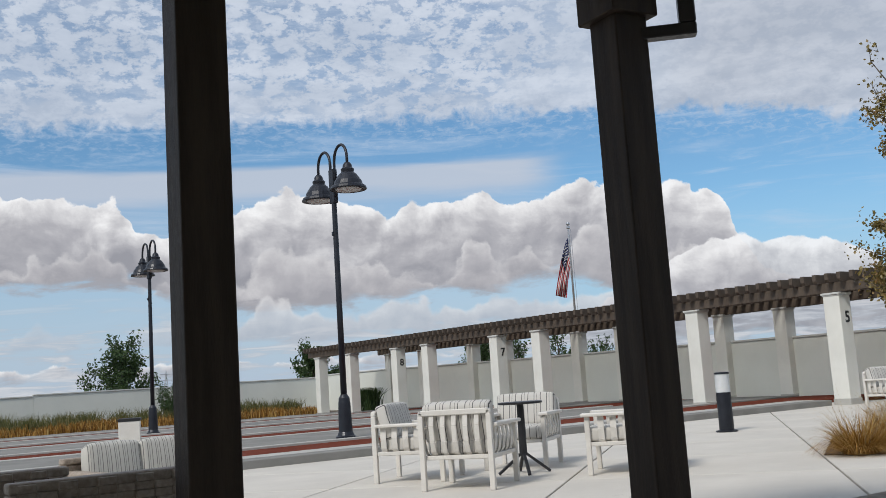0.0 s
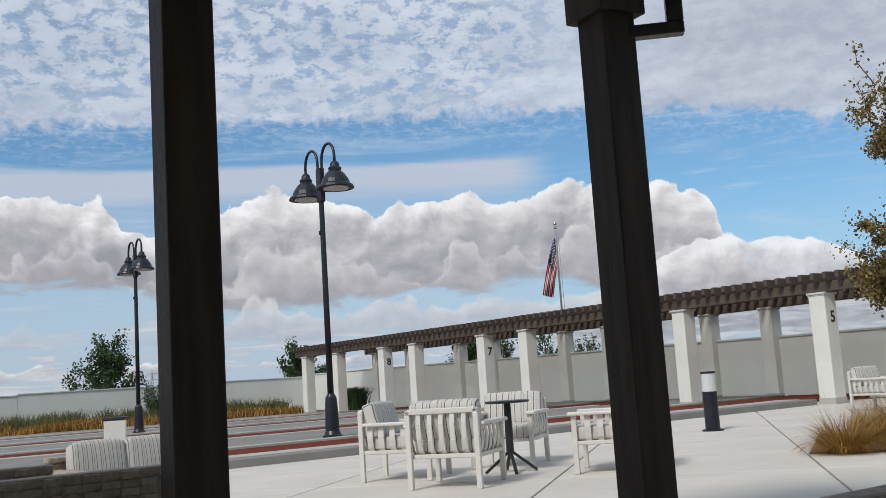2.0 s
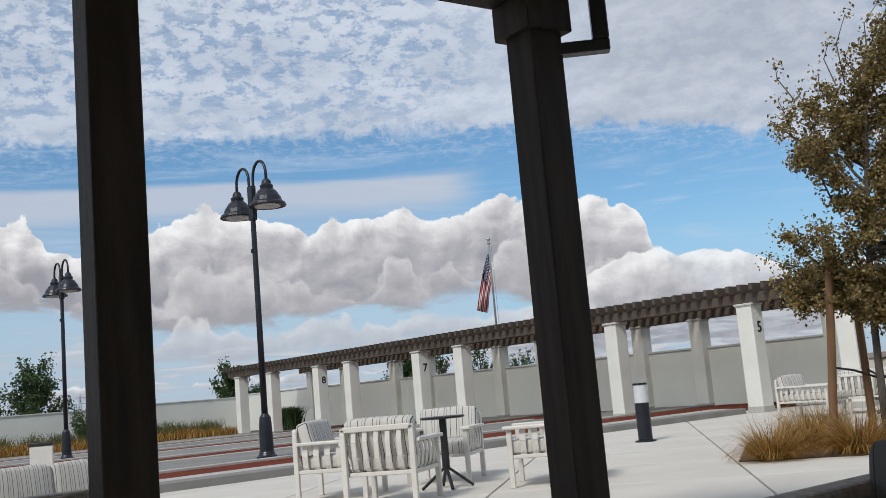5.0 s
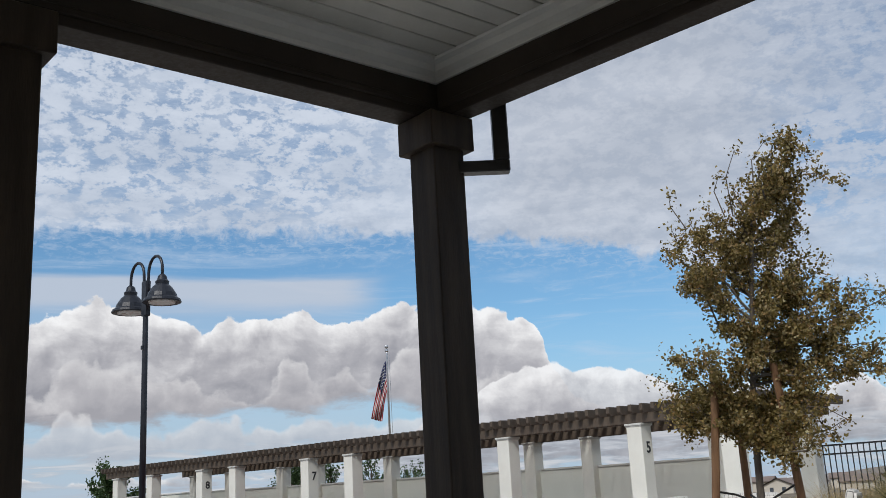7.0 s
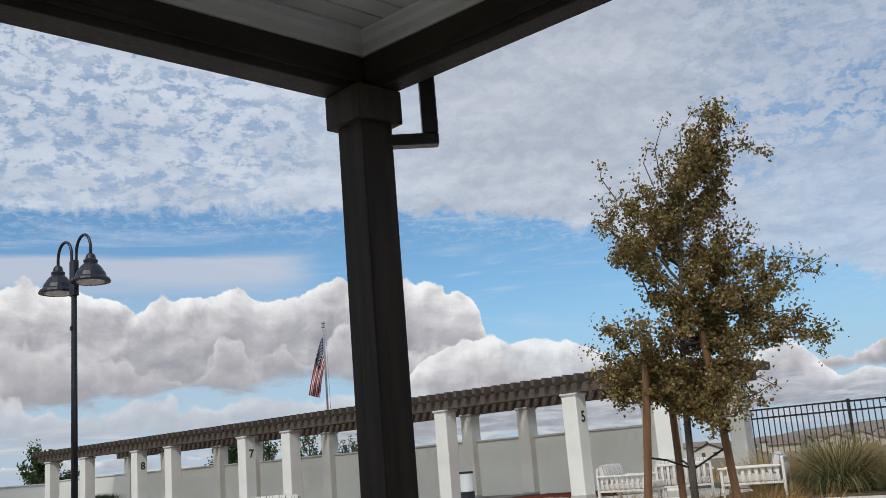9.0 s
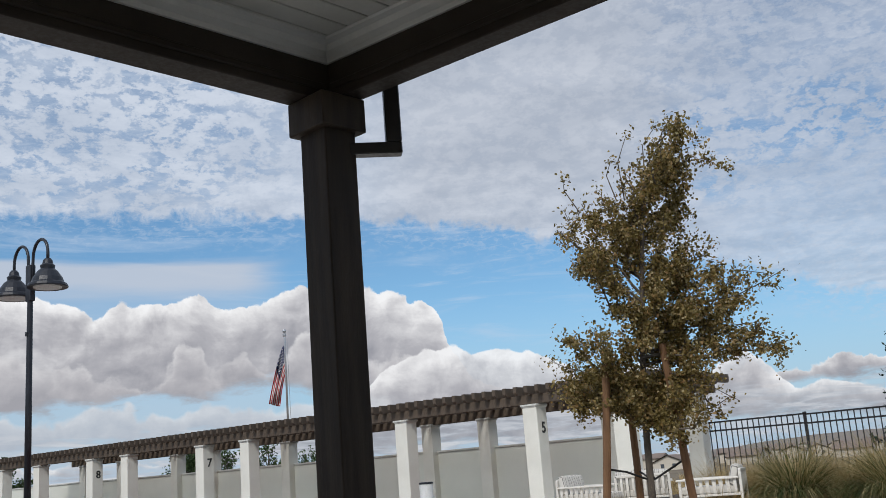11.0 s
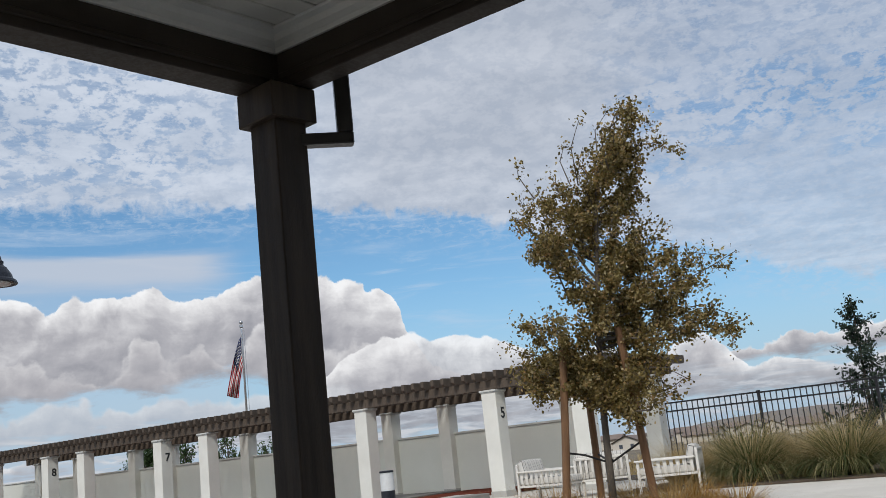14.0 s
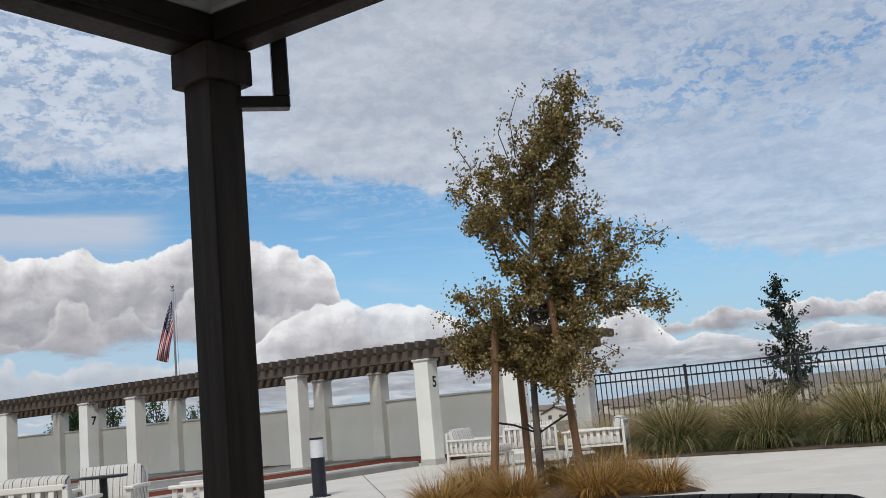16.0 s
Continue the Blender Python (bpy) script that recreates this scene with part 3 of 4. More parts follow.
def patio_roof():
    r = thing("patio_roof", pose(0, 0, 0), "dark-brown patio roof with a white planked ceiling", "roof", kind="structure")
    north = pose(3.845, 3.787, 0, 0, 0, SKEW)
    part("beam", box(-11.3, 0, -0.185, 0, 3.078, 3.46, 0.006), M_BEAM, r).matrix_basis = north
    part("beam", box(3.70, 3.843, -5.8, 3.610, 3.080, 3.458, 0.006), M_BEAM, r)
    # narrow ledge strips low on the inner faces
    part("ledge", box(-11.3, -0.165, -0.202, -0.186, 3.125, 3.165, 0.006), M_BEAM, r).matrix_basis = north
    part("ledge", box(3.682, 3.699, -5.8, 3.59, 3.125, 3.165, 0.006), M_BEAM, r)
    bm = bmesh.new()
    # mitred ceiling trim: a small sloping moulding round the edge
    prof = [(0.0, 3.283), (0.016, 3.283), (0.024, 3.306), (0.060, 3.326), (0.078, 3.352), (0.112, 3.362), (0.120, 3.374), (0.0, 3.374)]
    rings = []
    for cx, cy, dx, dy in ((-7.5, 4.592, 0, -1), (3.699, 3.612, -1, -1), (3.699, -5.8, -1, 0)):
        rings.append([bm.verts.new((cx + dx * o, cy + dy * o, z)) for o, z in prof])
    for r0, r1 in zip(rings, rings[1:]):
        for j in range(len(prof)):
            bm.faces.new((r0[j], r0[(j + 1) % len(prof)], r1[(j + 1) % len(prof)], r1[j]))
    bmesh.ops.recalc_face_normals(bm, faces=bm.faces[:])
    part("trim", bm, M_TRIM, r, "white painted ceiling trim")
    part("roof_deck", prism([(-7.7, -6.0), (4.3, -6.0), (4.3, 4.22), (-7.7, 5.27)], 3.462, 3.56), M_BEAM, r)
    part("fascia", prism([(-7.7, 5.275), (4.34, 4.222), (4.34, 4.262), (-7.7, 5.315)], 3.45, 3.6), M_BEAM, r)
    part("fascia", box(4.302, 4.34, -6.0, 4.218, 3.45, 3.6, 0.004), M_BEAM, r)


patio_roof()


def ceiling():
    bm = bmesh.new()
    y = -0.18
    while y > -10.6:
        box(-11.3, 1.2, y - PLANK + 0.007, y - 0.003, CEIL_Z, 3.42, 0.004, 1, bm)
        y -= PLANK
    box(-11.3, 1.2, -10.6, -0.17, 3.41, 3.44, 0, 1, bm)
    bm.transform(pose(3.845, 3.787, 0, 0, 0, SKEW))
    for co, no in (((3.705, 0, 0), (1, 0, 0)), ((0, -5.8, 0), (0, -1, 0)), ((-7.5, 0, 0), (-1, 0, 0))):
        bmesh.ops.bisect_plane(bm, geom=bm.verts[:] + bm.edges[:] + bm.faces[:], plane_co=co, plane_no=no, clear_outer=True)
    tagged(part("ceiling", bm, M_CEIL), "white painted plank ceiling with dark seams", "ceiling", kind="structure")


ceiling()


def unseen_wall():
    """An unseen wall added behind the viewer, reaching east to dim the posts."""
    w = part("wall_south", box(-7.7, 15.0, -6.3, -6.05, -0.05, 4.6, 0.01), M_STUC)
    tagged(w, "plain white stucco wall added out of view behind the patio", "wall", kind="structure")


unseen_wall()


def downspout():
    # local x runs away from the post corner
    d = thing("downspout", pose(3.80, 3.55, 0, 0, 0, -43), "brown square rain pipe bent back into the post", "rain pipe")
    part("drop", box(0.182, 0.268, -0.04, 0.04, 2.828, 3.38, 0.006), M_PIPE, d)
    part("elbow", box(-0.02, 0.268, -0.04, 0.04, 2.762, 2.826, 0.006), M_PIPE, d)


downspout()


# ---- street lamps ----
def street_lamp(x, y, z0):
    L = thing("street_lamp", pose(x, y, z0), "tall black street lamp with two bell shades on hooped arms", "street lamp", "street lamps")
    part("base", lathe([(0.20, 0), (0.20, 0.03), (0.17, 0.05), (0.14, 0.12), (0.128, 0.55), (0.122, 0.68), (0.115, 0.72), (0.11, 0.78), (0.085, 0.82), (0.066, 0.85)], 20), M_LAMP, L)
    part("pole", lathe([(0.064, 0.8), (0.058, 3.0), (0.052, 4.9), (0.052, 5.0)], 14), M_LAMP, L, smooth=True)
    part("sleeve", box(-0.055, 0.055, -0.09, 0.09, 4.72, 5.42, 0.01), M_LAMP, L)
    part("sensor", box(-0.08, -0.045, -0.03, 0.03, 4.05, 4.13, 0.006), M_LAMP, L)
    for s in (-1, 1):
        c, rad = 0.36, 0.27
        pts = [(0, s * 0.085, 4.85), (0, s * 0.085, 5.45)]
        pts += [(0, s * (c - rad * math.cos(a)), 5.55 + rad * 1.15 * math.sin(a)) for a in [math.pi * i / 12 for i in range(13)]]
        pts += [(0, s * (c + rad), 5.38)]
        part("arm", tube(pts, 0.03, 8), M_LAMP, L, smooth=True)
        hy = s * (c + rad)
        shade = part("shade", lathe([(0.05, 5.44), (0.085, 5.40), (0.10, 5.33), (0.135, 5.30), (0.125, 5.24), (0.19, 5.18), (0.27, 5.06), (0.295, 4.98), (0.35, 4.945), (0.37, 4.90), (0.365, 4.88), (0.27, 4.895)], 24, None, (0, hy, 0)), M_LAMP, L)
        part("lens", lathe([(0.25, 4.872), (0.26, 4.892)], 20, None, (0, hy, 0)), M_LENS, shade, "pale frosted lens")
    return L


lamp = street_lamp(9.59, 17.82, 0.108)
copy_thing(lamp, pose(9.82, 30.45, 0.108))


def bollard(x, y, h=0.94, white=0.29, r=0.115, rz=0):
    b = thing("bollard_light", pose(x, y, 0, 0, 0, rz), "dark blue bollard light with a white lens under its cap", "bollard light")
    part("shaft", lathe([(r, 0.03), (r, h - white - 0.03)], 24), M_LAMP, b)
    part("foot", lathe([(r + 0.055, 0), (r + 0.055, 0.022), (r + 0.02, 0.03)], 24), M_LAMP, b)
    part("lens", lathe([(r - 0.004, h - white - 0.029), (r - 0.004, h - 0.035)], 24), M_LENS, b, "white frosted lens")
    part("cap", lathe([(r + 0.002, h - 0.034), (r + 0.002, h - 0.006), (r - 0.02, h)], 24), M_LAMP, b)


bollard(12.66, 10.87)


def waste_bin(x, y):
    b = thing("waste_bin", pose(x, y, 0, 0, 0, -20), "square white waste bin with a dark lid beside the courts", "waste bin")
    part("body", box(-0.13, 0.13, -0.13, 0.13, 0, 0.83, 0.008, 2), M_CHAIR, b)
    part("lid", box(-0.138, 0.138, -0.138, 0.138, 0.832, 0.87, 0.008, 2), M_DARKM, b)


waste_bin(3.86, 12.9)


# ---- flag ----
def flag():
    m = Matrix.Translation((53.2, 59.75, -3.0))
    p = thing("flagpole", m, "silver flagpole with a gold ball finial", "flagpole")
    part("pole", lathe([(0.11, 0), (0.07, 15.5), (0.065, 15.75)], 12), M_POLE, p, smooth=True)
    part("truck", lathe([(0.09, 15.62), (0.15, 15.68), (0.15, 15.82), (0.06, 15.88)], 12), M_POLE, p)
    ball = bmesh.new()
    bmesh.ops.create_uvsphere(ball, u_segments=14, v_segments=10, radius=0.15, matrix=Matrix.Translation((0, 0, 16.05)))
    part("finial", ball, M_POLE, p, smooth=True)
    part("halyard", tube([(0.16, -0.1, 15.6), (0.2, -0.14, 8)], 0.018, 5), M_POLE, p)
    f = thing("flag", m, "striped red and white flag with a starred blue canton, hanging slack", "flag")
    # hoist along the pole, fly falling in folds; u along the hoist, v along the fly
    side = Vector((0.75, -0.66, 0))

    def at(u, v):
        drop = v * (4.55 - 2.2 * u)
        out = 0.09 + v ** 0.75 * (1.32 - 0.85 * u)
        fold = 0.20 * math.sin(9 * v + 3.5 * u) * v + 0.10 * math.sin(17 * u + 4 * v) * min(v * 3, 1)
        q = Vector((0, 0, 14.93 - u * 2.45 - drop)) - side * out
        return q + Vector((side.y, -side.x, 0)) * fold * 1.4

    def patch(name, u0, u1, v0, v1, mat, nu=2, nv=18):
        vs = [at(u0 + (u1 - u0) * i / nu, v0 + (v1 - v0) * j / nv) for i in range(nu + 1) for j in range(nv + 1)]
        fs = [(i * (nv + 1) + j, i * (nv + 1) + j + 1, (i + 1) * (nv + 1) + j + 1, (i + 1) * (nv + 1) + j) for i in range(nu) for j in range(nv)]
        ob = part(name, sheet_mesh(name, [tuple(v) for v in vs], fs, mat, True), None, f)
        md = ob.modifiers.new("thickness", "SOLIDIFY")
        md.thickness = 0.012
        return ob

    for i in range(13):
        patch("stripe", i / 13, (i + 1) / 13, 0.4 if i < 7 else 0.0, 1.0, M_RED if i % 2 == 0 else M_WHITE)
    patch("canton", 0, 7 / 13, 0, 0.4, M_NAVY, 8, 10)
    for r in range(5):
        for c in range(5):
            u, v = (r + 0.6) / 10.5, (c + 0.7) / 14.5
            q, q2 = at(u, v), at(u, v + 0.03)
            d = (q2 - q).normalized()
            nrm = d.cross(Vector((0, 0, 1))).normalized() if abs(d.z) < 0.95 else side.cross(d).normalized()
            for off in (-1, 1):
                bm = bmesh.new()
                ctr = q + nrm * 0.03 * off
                e = d.cross(nrm)
                bm.faces.new([bm.verts.new(ctr + (d * math.cos(a) + e * math.sin(a)) * (0.075 if k % 2 == 0 else 0.032)) for k, a in enumerate([math.pi * i / 5 for i in range(10)])])
                part("star", bm, M_WHITE, f)


flag()


# ---- metal fence ----
def fence():
    f = thing("fence", pose(24.0, 0, 0), "black metal picket fence along the planting bed", "fence")
    y0, bay = 11.43, 2.72
    post = mesh_of(box(-0.032, 0.032, -0.032, 0.032, 0, 1.80, 0.004), "post", M_FENCE)
    capm = mesh_of(box(-0.04, 0.04, -0.04, 0.04, 1.80, 1.85, 0.012), "post_cap", M_FENCE)
    pick = mesh_of(box(-0.011, 0.011, -0.011, 0.011, 0.06, 1.79, 0), "picket", M_FENCE)
    rail = mesh_of(box(-0.018, 0.018, -bay + 0.033, -0.033, -0.02, 0.02, 0.003), "rail", M_FENCE)
    for i in range(9):
        y = y0 - bay * i
        dz = -0.012 * i
        q = part("post", post, None, f)
        q.matrix_basis = Matrix.Translation((0, y, dz))
        q2 = part("post_cap", capm, None, q)
        for z in (1.79, 1.58, 0.18):
            part("rail", rail, None, f).matrix_basis = Matrix.Translation((0, y, z + dz))
        for j in range(1, 19):
            part("picket", pick, None, f).matrix_basis = Matrix.Translation((0, y - bay * j / 19, dz))


fence()


# ---- patio furniture ----
def rounded(x0, x1, y0, y1, z0, z1, r=0.05, puff=0.02, nx=10, ny=6):
    """A stuffed cushion: rounded edges, faces bulging a little."""
    bm = box(x0, x1, y0, y1, z0, z1, r, 4)
    bmesh.ops.subdivide_edges(bm, edges=[e for e in bm.edges if e.calc_length() > 0.15], cuts=4, use_grid_fill=True)
    cx, cy, cz = (x0 + x1) / 2, (y0 + y1) / 2, (z0 + z1) / 2
    hx, hy, hz = (x1 - x0) / 2, (y1 - y0) / 2, (z1 - z0) / 2
    for v in bm.verts:
        a, b, c = (v.co.x - cx) / hx, (v.co.y - cy) / hy, (v.co.z - cz) / hz
        k = noise.noise(v.co * 6.0) * 0.006
        v.co.x += a * puff * (1 - b * b) * (1 - c * c) + k
        v.co.y += b * puff * (1 - a * a) * (1 - c * c) + k
        v.co.z += c * puff * (1 - a * a) * (1 - b * b) + k
    return bm


def lounge_chair(m, cloth=None, tall=0.37, label="cream metal lounge chair with slatted sides and striped cushions", d=0.39, slats=5, w=0.365, back_slats=5):
    c = thing("lounge_chair", m, label, "chair", "lounge chairs")
    cloth = cloth or M_CLOTH
    t = 0.026
    for sx in (-1, 1):
        x = sx * (w - t)
        part("leg", box(x - t, x + t, -d, -d + 2 * t, 0, 0.70, 0.008, 2), M_CHAIR, c)
        part("leg", box(x - t, x + t, d - 2 * t, d, 0, 0.575, 0.008, 2), M_CHAIR, c)
        part("armrest", box(sx * w - 0.055 - sx * 0.015, sx * w + 0.055 - sx * 0.015, -d + 2 * t + 0.002, d + 0.03, 0.577, 0.612, 0.01, 2), M_CHAIR, c)
        for k in range(slats):
            y = -d + 0.13 + k * (2 * d - 0.292) / (slats - 1)
            pts = [(sx * (w - 0.02), y, 0.575), (sx * (w - 0.005), y, 0.46), (sx * (w - 0.02), y, 0.36), (sx * (w - 0.05), y, 0.315)]
            bm = bmesh.new()
            for a, b in zip(pts, pts[1:]):
                bar(a, b, 0.012, 0.062, bm, 0.003, (0, 1, 0))
            part("side_slat", bm, M_CHAIR, c)
    # top rail with rounded shoulders
    rail = box(-w + 0.03, w - 0.03, -d, -d + 2 * t, 0.70, 0.752, 0.008, 2)
    for sx in (-1, 1):
        cx = sx * (w - 0.03)
        for i in range(4):
            a0, a1 = i * math.pi / 8, (i + 1) * math.pi / 8
            bar((cx + sx * 0.004 * math.cos(a0) * 1, -d + t, 0.70 + 0.026 * math.sin(a0)), (cx + sx * 0.004 * math.cos(a1), -d + t, 0.70 + 0.026 * math.sin(a1)), 0.05, 0.052, rail, 0.01, (0, 1, 0))
    part("top_rail", rail, M_CHAIR, c)
    for k in range(back_slats):
        x = -w + 0.135 + k * (2 * w - 0.28) / (back_slats - 1)
        pts = [(x, -d + t, 0.735), (x, -d + 0.005, 0.60), (x, -d + 0.012, 0.46), (x, -d + 0.05, 0.36), (x, -d + 0.10, 0.315)]
        bm = bmesh.new()
        for a, b in zip(pts, pts[1:]):
            bar(a, b, 0.012, 0.048, bm, 0.003, (1, 0, 0))
        part("back_slat", bm, M_CHAIR, c)
    fr = box(-w + 0.054, w - 0.054, -d + 0.052, -d + 0.10, 0.285, 0.325, 0.006)
    box(-w + 0.054, w - 0.054, d - 0.06, d - 0.01, 0.285, 0.325, 0.006, 1, fr)
    box(-w + 0.01, -w + 0.05, -d + 0.053, d - 0.053, 0.285, 0.325, 0.006, 1, fr)
    box(w - 0.05, w - 0.01, -d + 0.053, d - 0.053, 0.285, 0.325, 0.006, 1, fr)
    box(-w + 0.05, w - 0.05, -d + 0.10, d - 0.06, 0.30, 0.315, 0, 1, fr)
    part("seat_frame", fr, M_CHAIR, c)
    part("seat_cushion", rounded(-w + 0.05, w - 0.05, -d + 0.10, d + 0.01, 0.327, 0.465, 0.03, 0.012), cloth, c, "striped seat cushion", True)
    back = rounded(-w + 0.03, w - 0.03, -0.07, 0.07, 0, tall, 0.035, 0.018)
    back.transform(pose(0, -d + 0.185, 0.45, 14, 0, 0))
    part("back_cushion", back, cloth, c, "striped back cushion leaning on the slats", True)
    return c


def facing(x, y, dx, dy):
    return pose(x, y, 0, 0, 0, -math.degrees(math.atan2(dx, dy)))


chair = lounge_chair(facing(5.97, 8.47, 0.82, 0.57))
chair.scale = (1.06, 1.06, 1.05)
copy_thing(chair, facing(6.15, 9.72, 0.62, -0.78))
copy_thing(chair, facing(7.62, 9.68, -0.80, -0.60))
copy_thing(chair, facing(7.68, 7.93, -0.64, 0.77))
long_seat = lounge_chair(facing(17.70, 8.28, -0.28, 0.96), label="cream metal long lounge seat with slatted sides beside the pergola", d=0.57, slats=8)
copy_thing(long_seat, facing(17.48, 10.78, -0.07, -1.0))
lounge_chair(facing(18.2, 10.0, 0.88, 0.47), label="cream metal two-seat lounge with a slatted back beside the pergola", w=0.54, back_slats=8)


def bistro_table():
    t = thing("side_table", pose(7.02, 8.93, 0), "small dark metal table on a crossed foot", "table")
    part("tabletop", lathe([(0.235, 0.765), (0.25, 0.772), (0.25, 0.787), (0.24, 0.792)], 28), M_DARKM, t)
    part("stem", lathe([(0.045, 0.2), (0.04, 0.765)], 14), M_DARKM, t)
    for i in range(4):
        a = math.pi / 4 + i * math.pi / 2 + 0.3
        part("foot", bar((0.03 * math.cos(a), 0.03 * math.sin(a), 0.22), (0.29 * math.cos(a), 0.29 * math.sin(a), 0.012), 0.035, 0.03, None, 0.004), M_DARKM, t)


bistro_table()


def woven_panel(bm, x0, x1, z0, z1, y, depth=0.014, pw=0.072, ph=0.034):
    """Flat rattan strips woven over and under, on the plane y."""
    nx, nz = max(int((x1 - x0) / pw), 1), max(int((z1 - z0) / ph), 1)
    for i in range(nx):
        for j in range(nz):
            o = depth * (0.15 + 0.85 * ((i + j) % 2))
            xa, xb = x0 + (x1 - x0) * i / nx, x0 + (x1 - x0) * (i + 1) / nx
            za, zb = z0 + (z1 - z0) * j / nz, z0 + (z1 - z0) * (j + 1) / nz
            q = [bm.verts.new(p) for p in ((xa, y, za), (xb, y, za), (xb, y, zb), (xa, y, zb))]
            p = [bm.verts.new(r) for r in ((xa + 0.006, y - o, za + 0.003), (xb - 0.006, y - o, za + 0.003), (xb - 0.006, y - o, zb - 0.003), (xa + 0.006, y - o, zb - 0.003))]
            bm.faces.new(p)
            for e in range(4):
                bm.faces.new((q[e], q[(e + 1) % 4], p[(e + 1) % 4], p[e]))


def wicker_sofa(m, width, cushions, label, h=0.735, arm=0.60, inset=0.12, cloth=None, tall=0.36):
    s = thing("wicker_sofa", m, label, "sofa", "wicker seats")
    d = 0.86
    core = box(0.012, width - 0.012, 0.014, 0.10, 0.06, h - 0.012, 0.01)
    part("back_panel", core, M_WICK, s)
    bm = bmesh.new()
    woven_panel(bm, 0.03, width - 0.03, 0.08, h + 0.026, 0.014)
    part("back_weave", bm, M_WICK, s, "woven strips on the back")
    rim = box(0, width, 0.012, 0.115, h - 0.012, h + 0.034, 0.012, 2)
    box(0, 0.035, -0.004, 0.115, 0.06, h - 0.013, 0.010, 2, rim)
    box(width - 0.035, width, -0.004, 0.115, 0.06, h - 0.013, 0.010, 2, rim)
    part("rim", rim, M_WICK, s)
    for x in (0.01, width - 0.11):
        if arm < h:
            part("arm", box(x, x + 0.10, 0.102, d, 0.06, arm, 0.02, 2), M_WICK, s)
            continue
        x = -0.005 if x < 0.1 else width - 0.065      # full-height side, woven outside
        part("arm", box(x, x + 0.07, 0.117, d, 0.06, h - 0.012, 0.008, 1), M_WICK, s)
        part("arm_rim", box(x - 0.01, x + 0.08, 0.119, d + 0.01, h - 0.010, h + 0.034, 0.012, 2), M_WICK, s)
        weave = bmesh.new()
        woven_panel(weave, 0.125, d - 0.01, 0.07, h - 0.015, 0.0)
        out = -1 if x < 0.1 else 1
        weave.transform(Matrix.Translation((x if out < 0 else x + 0.07, 0, 0)) @ Matrix(((0, -out, 0, 0), (1, 0, 0, 0), (0, 0, 1, 0), (0, 0, 0, 1))))
        bmesh.ops.recalc_face_normals(weave, faces=weave.faces[:])
        part("arm_weave", weave, M_WICK, s)
    part("seat_base", box(0.112, width - 0.112, 0.102, d - 0.01, 0.06, 0.30, 0.015, 2), M_WICK, s)
    for x, y in ((0.05, 0.06), (width - 0.05, 0.06), (0.05, d - 0.05), (width - 0.05, d - 0.05)):
        part("foot", lathe([(0.022, 0), (0.025, 0.06)], 10, None, (x, y, 0)), M_DARKM, s)
    n = max(round((width - 2 * inset) / 0.45), 1) if cloth is None else 1
    cw = (width - 2 * inset) / n
    if cushions:
        for i in range(n):
            a = inset + i * cw
            part("seat_cushion", rounded(a + 0.005, a + cw - 0.005, 0.14, d - 0.02, 0.302, 0.43, 0.04, 0.015), cloth or M_CLOTH2, s, "striped seat cushion", True)
            b = rounded(-cw / 2 + 0.008, cw / 2 - 0.008, -0.075, 0.075, 0, tall, 0.034, 0.018)
            b.transform(pose(a + cw / 2, 0.245, 0.432, 10, 0, 0))
            part("back_cushion", b, cloth or M_CLOTH2, s, "striped back cushion", True)
    return s


wicker_sofa(pose(0.80, 4.26, 0), 0.76, False, "brown woven wicker armchair with its back to the patio")
wicker_sofa(pose(0.42, 5.12, 0), 0.82, False, "brown woven wicker armchair beyond another one")
wicker_sofa(pose(3.0, 8.35, -0.03, 0, 0, 188), 1.12, True, "wicker sofa with two striped back cushions", 0.66)
wicker_sofa(pose(2.54, 0.35, 0, 0, 0, 90), 1.0, True, "brown wicker armchair with a striped cushion, its cloth darkened as in shade", 0.715, 0.715, 0.055, M_CLOTH_SHADED, 0.402)


# ---- trees ----
def limb(p0, p1, r0, r1, sag=0.0, bm=None, g=None, n=6):
    p0, p1 = Vector(p0), Vector(p1)
    pts = []
    for i in range(n + 1):
        t = i / n
        q = p0.lerp(p1, t)
        q.z += sag * math.sin(math.pi * t)
        if g is not None and 0 < i < n:
            q += Vector(g.normal(0, 0.035 * (p1 - p0).length, 3).tolist())
        pts.append(q)
    tube(pts, [r0 + (r1 - r0) * i / n for i in range(n + 1)], 6, bm)
    return pts


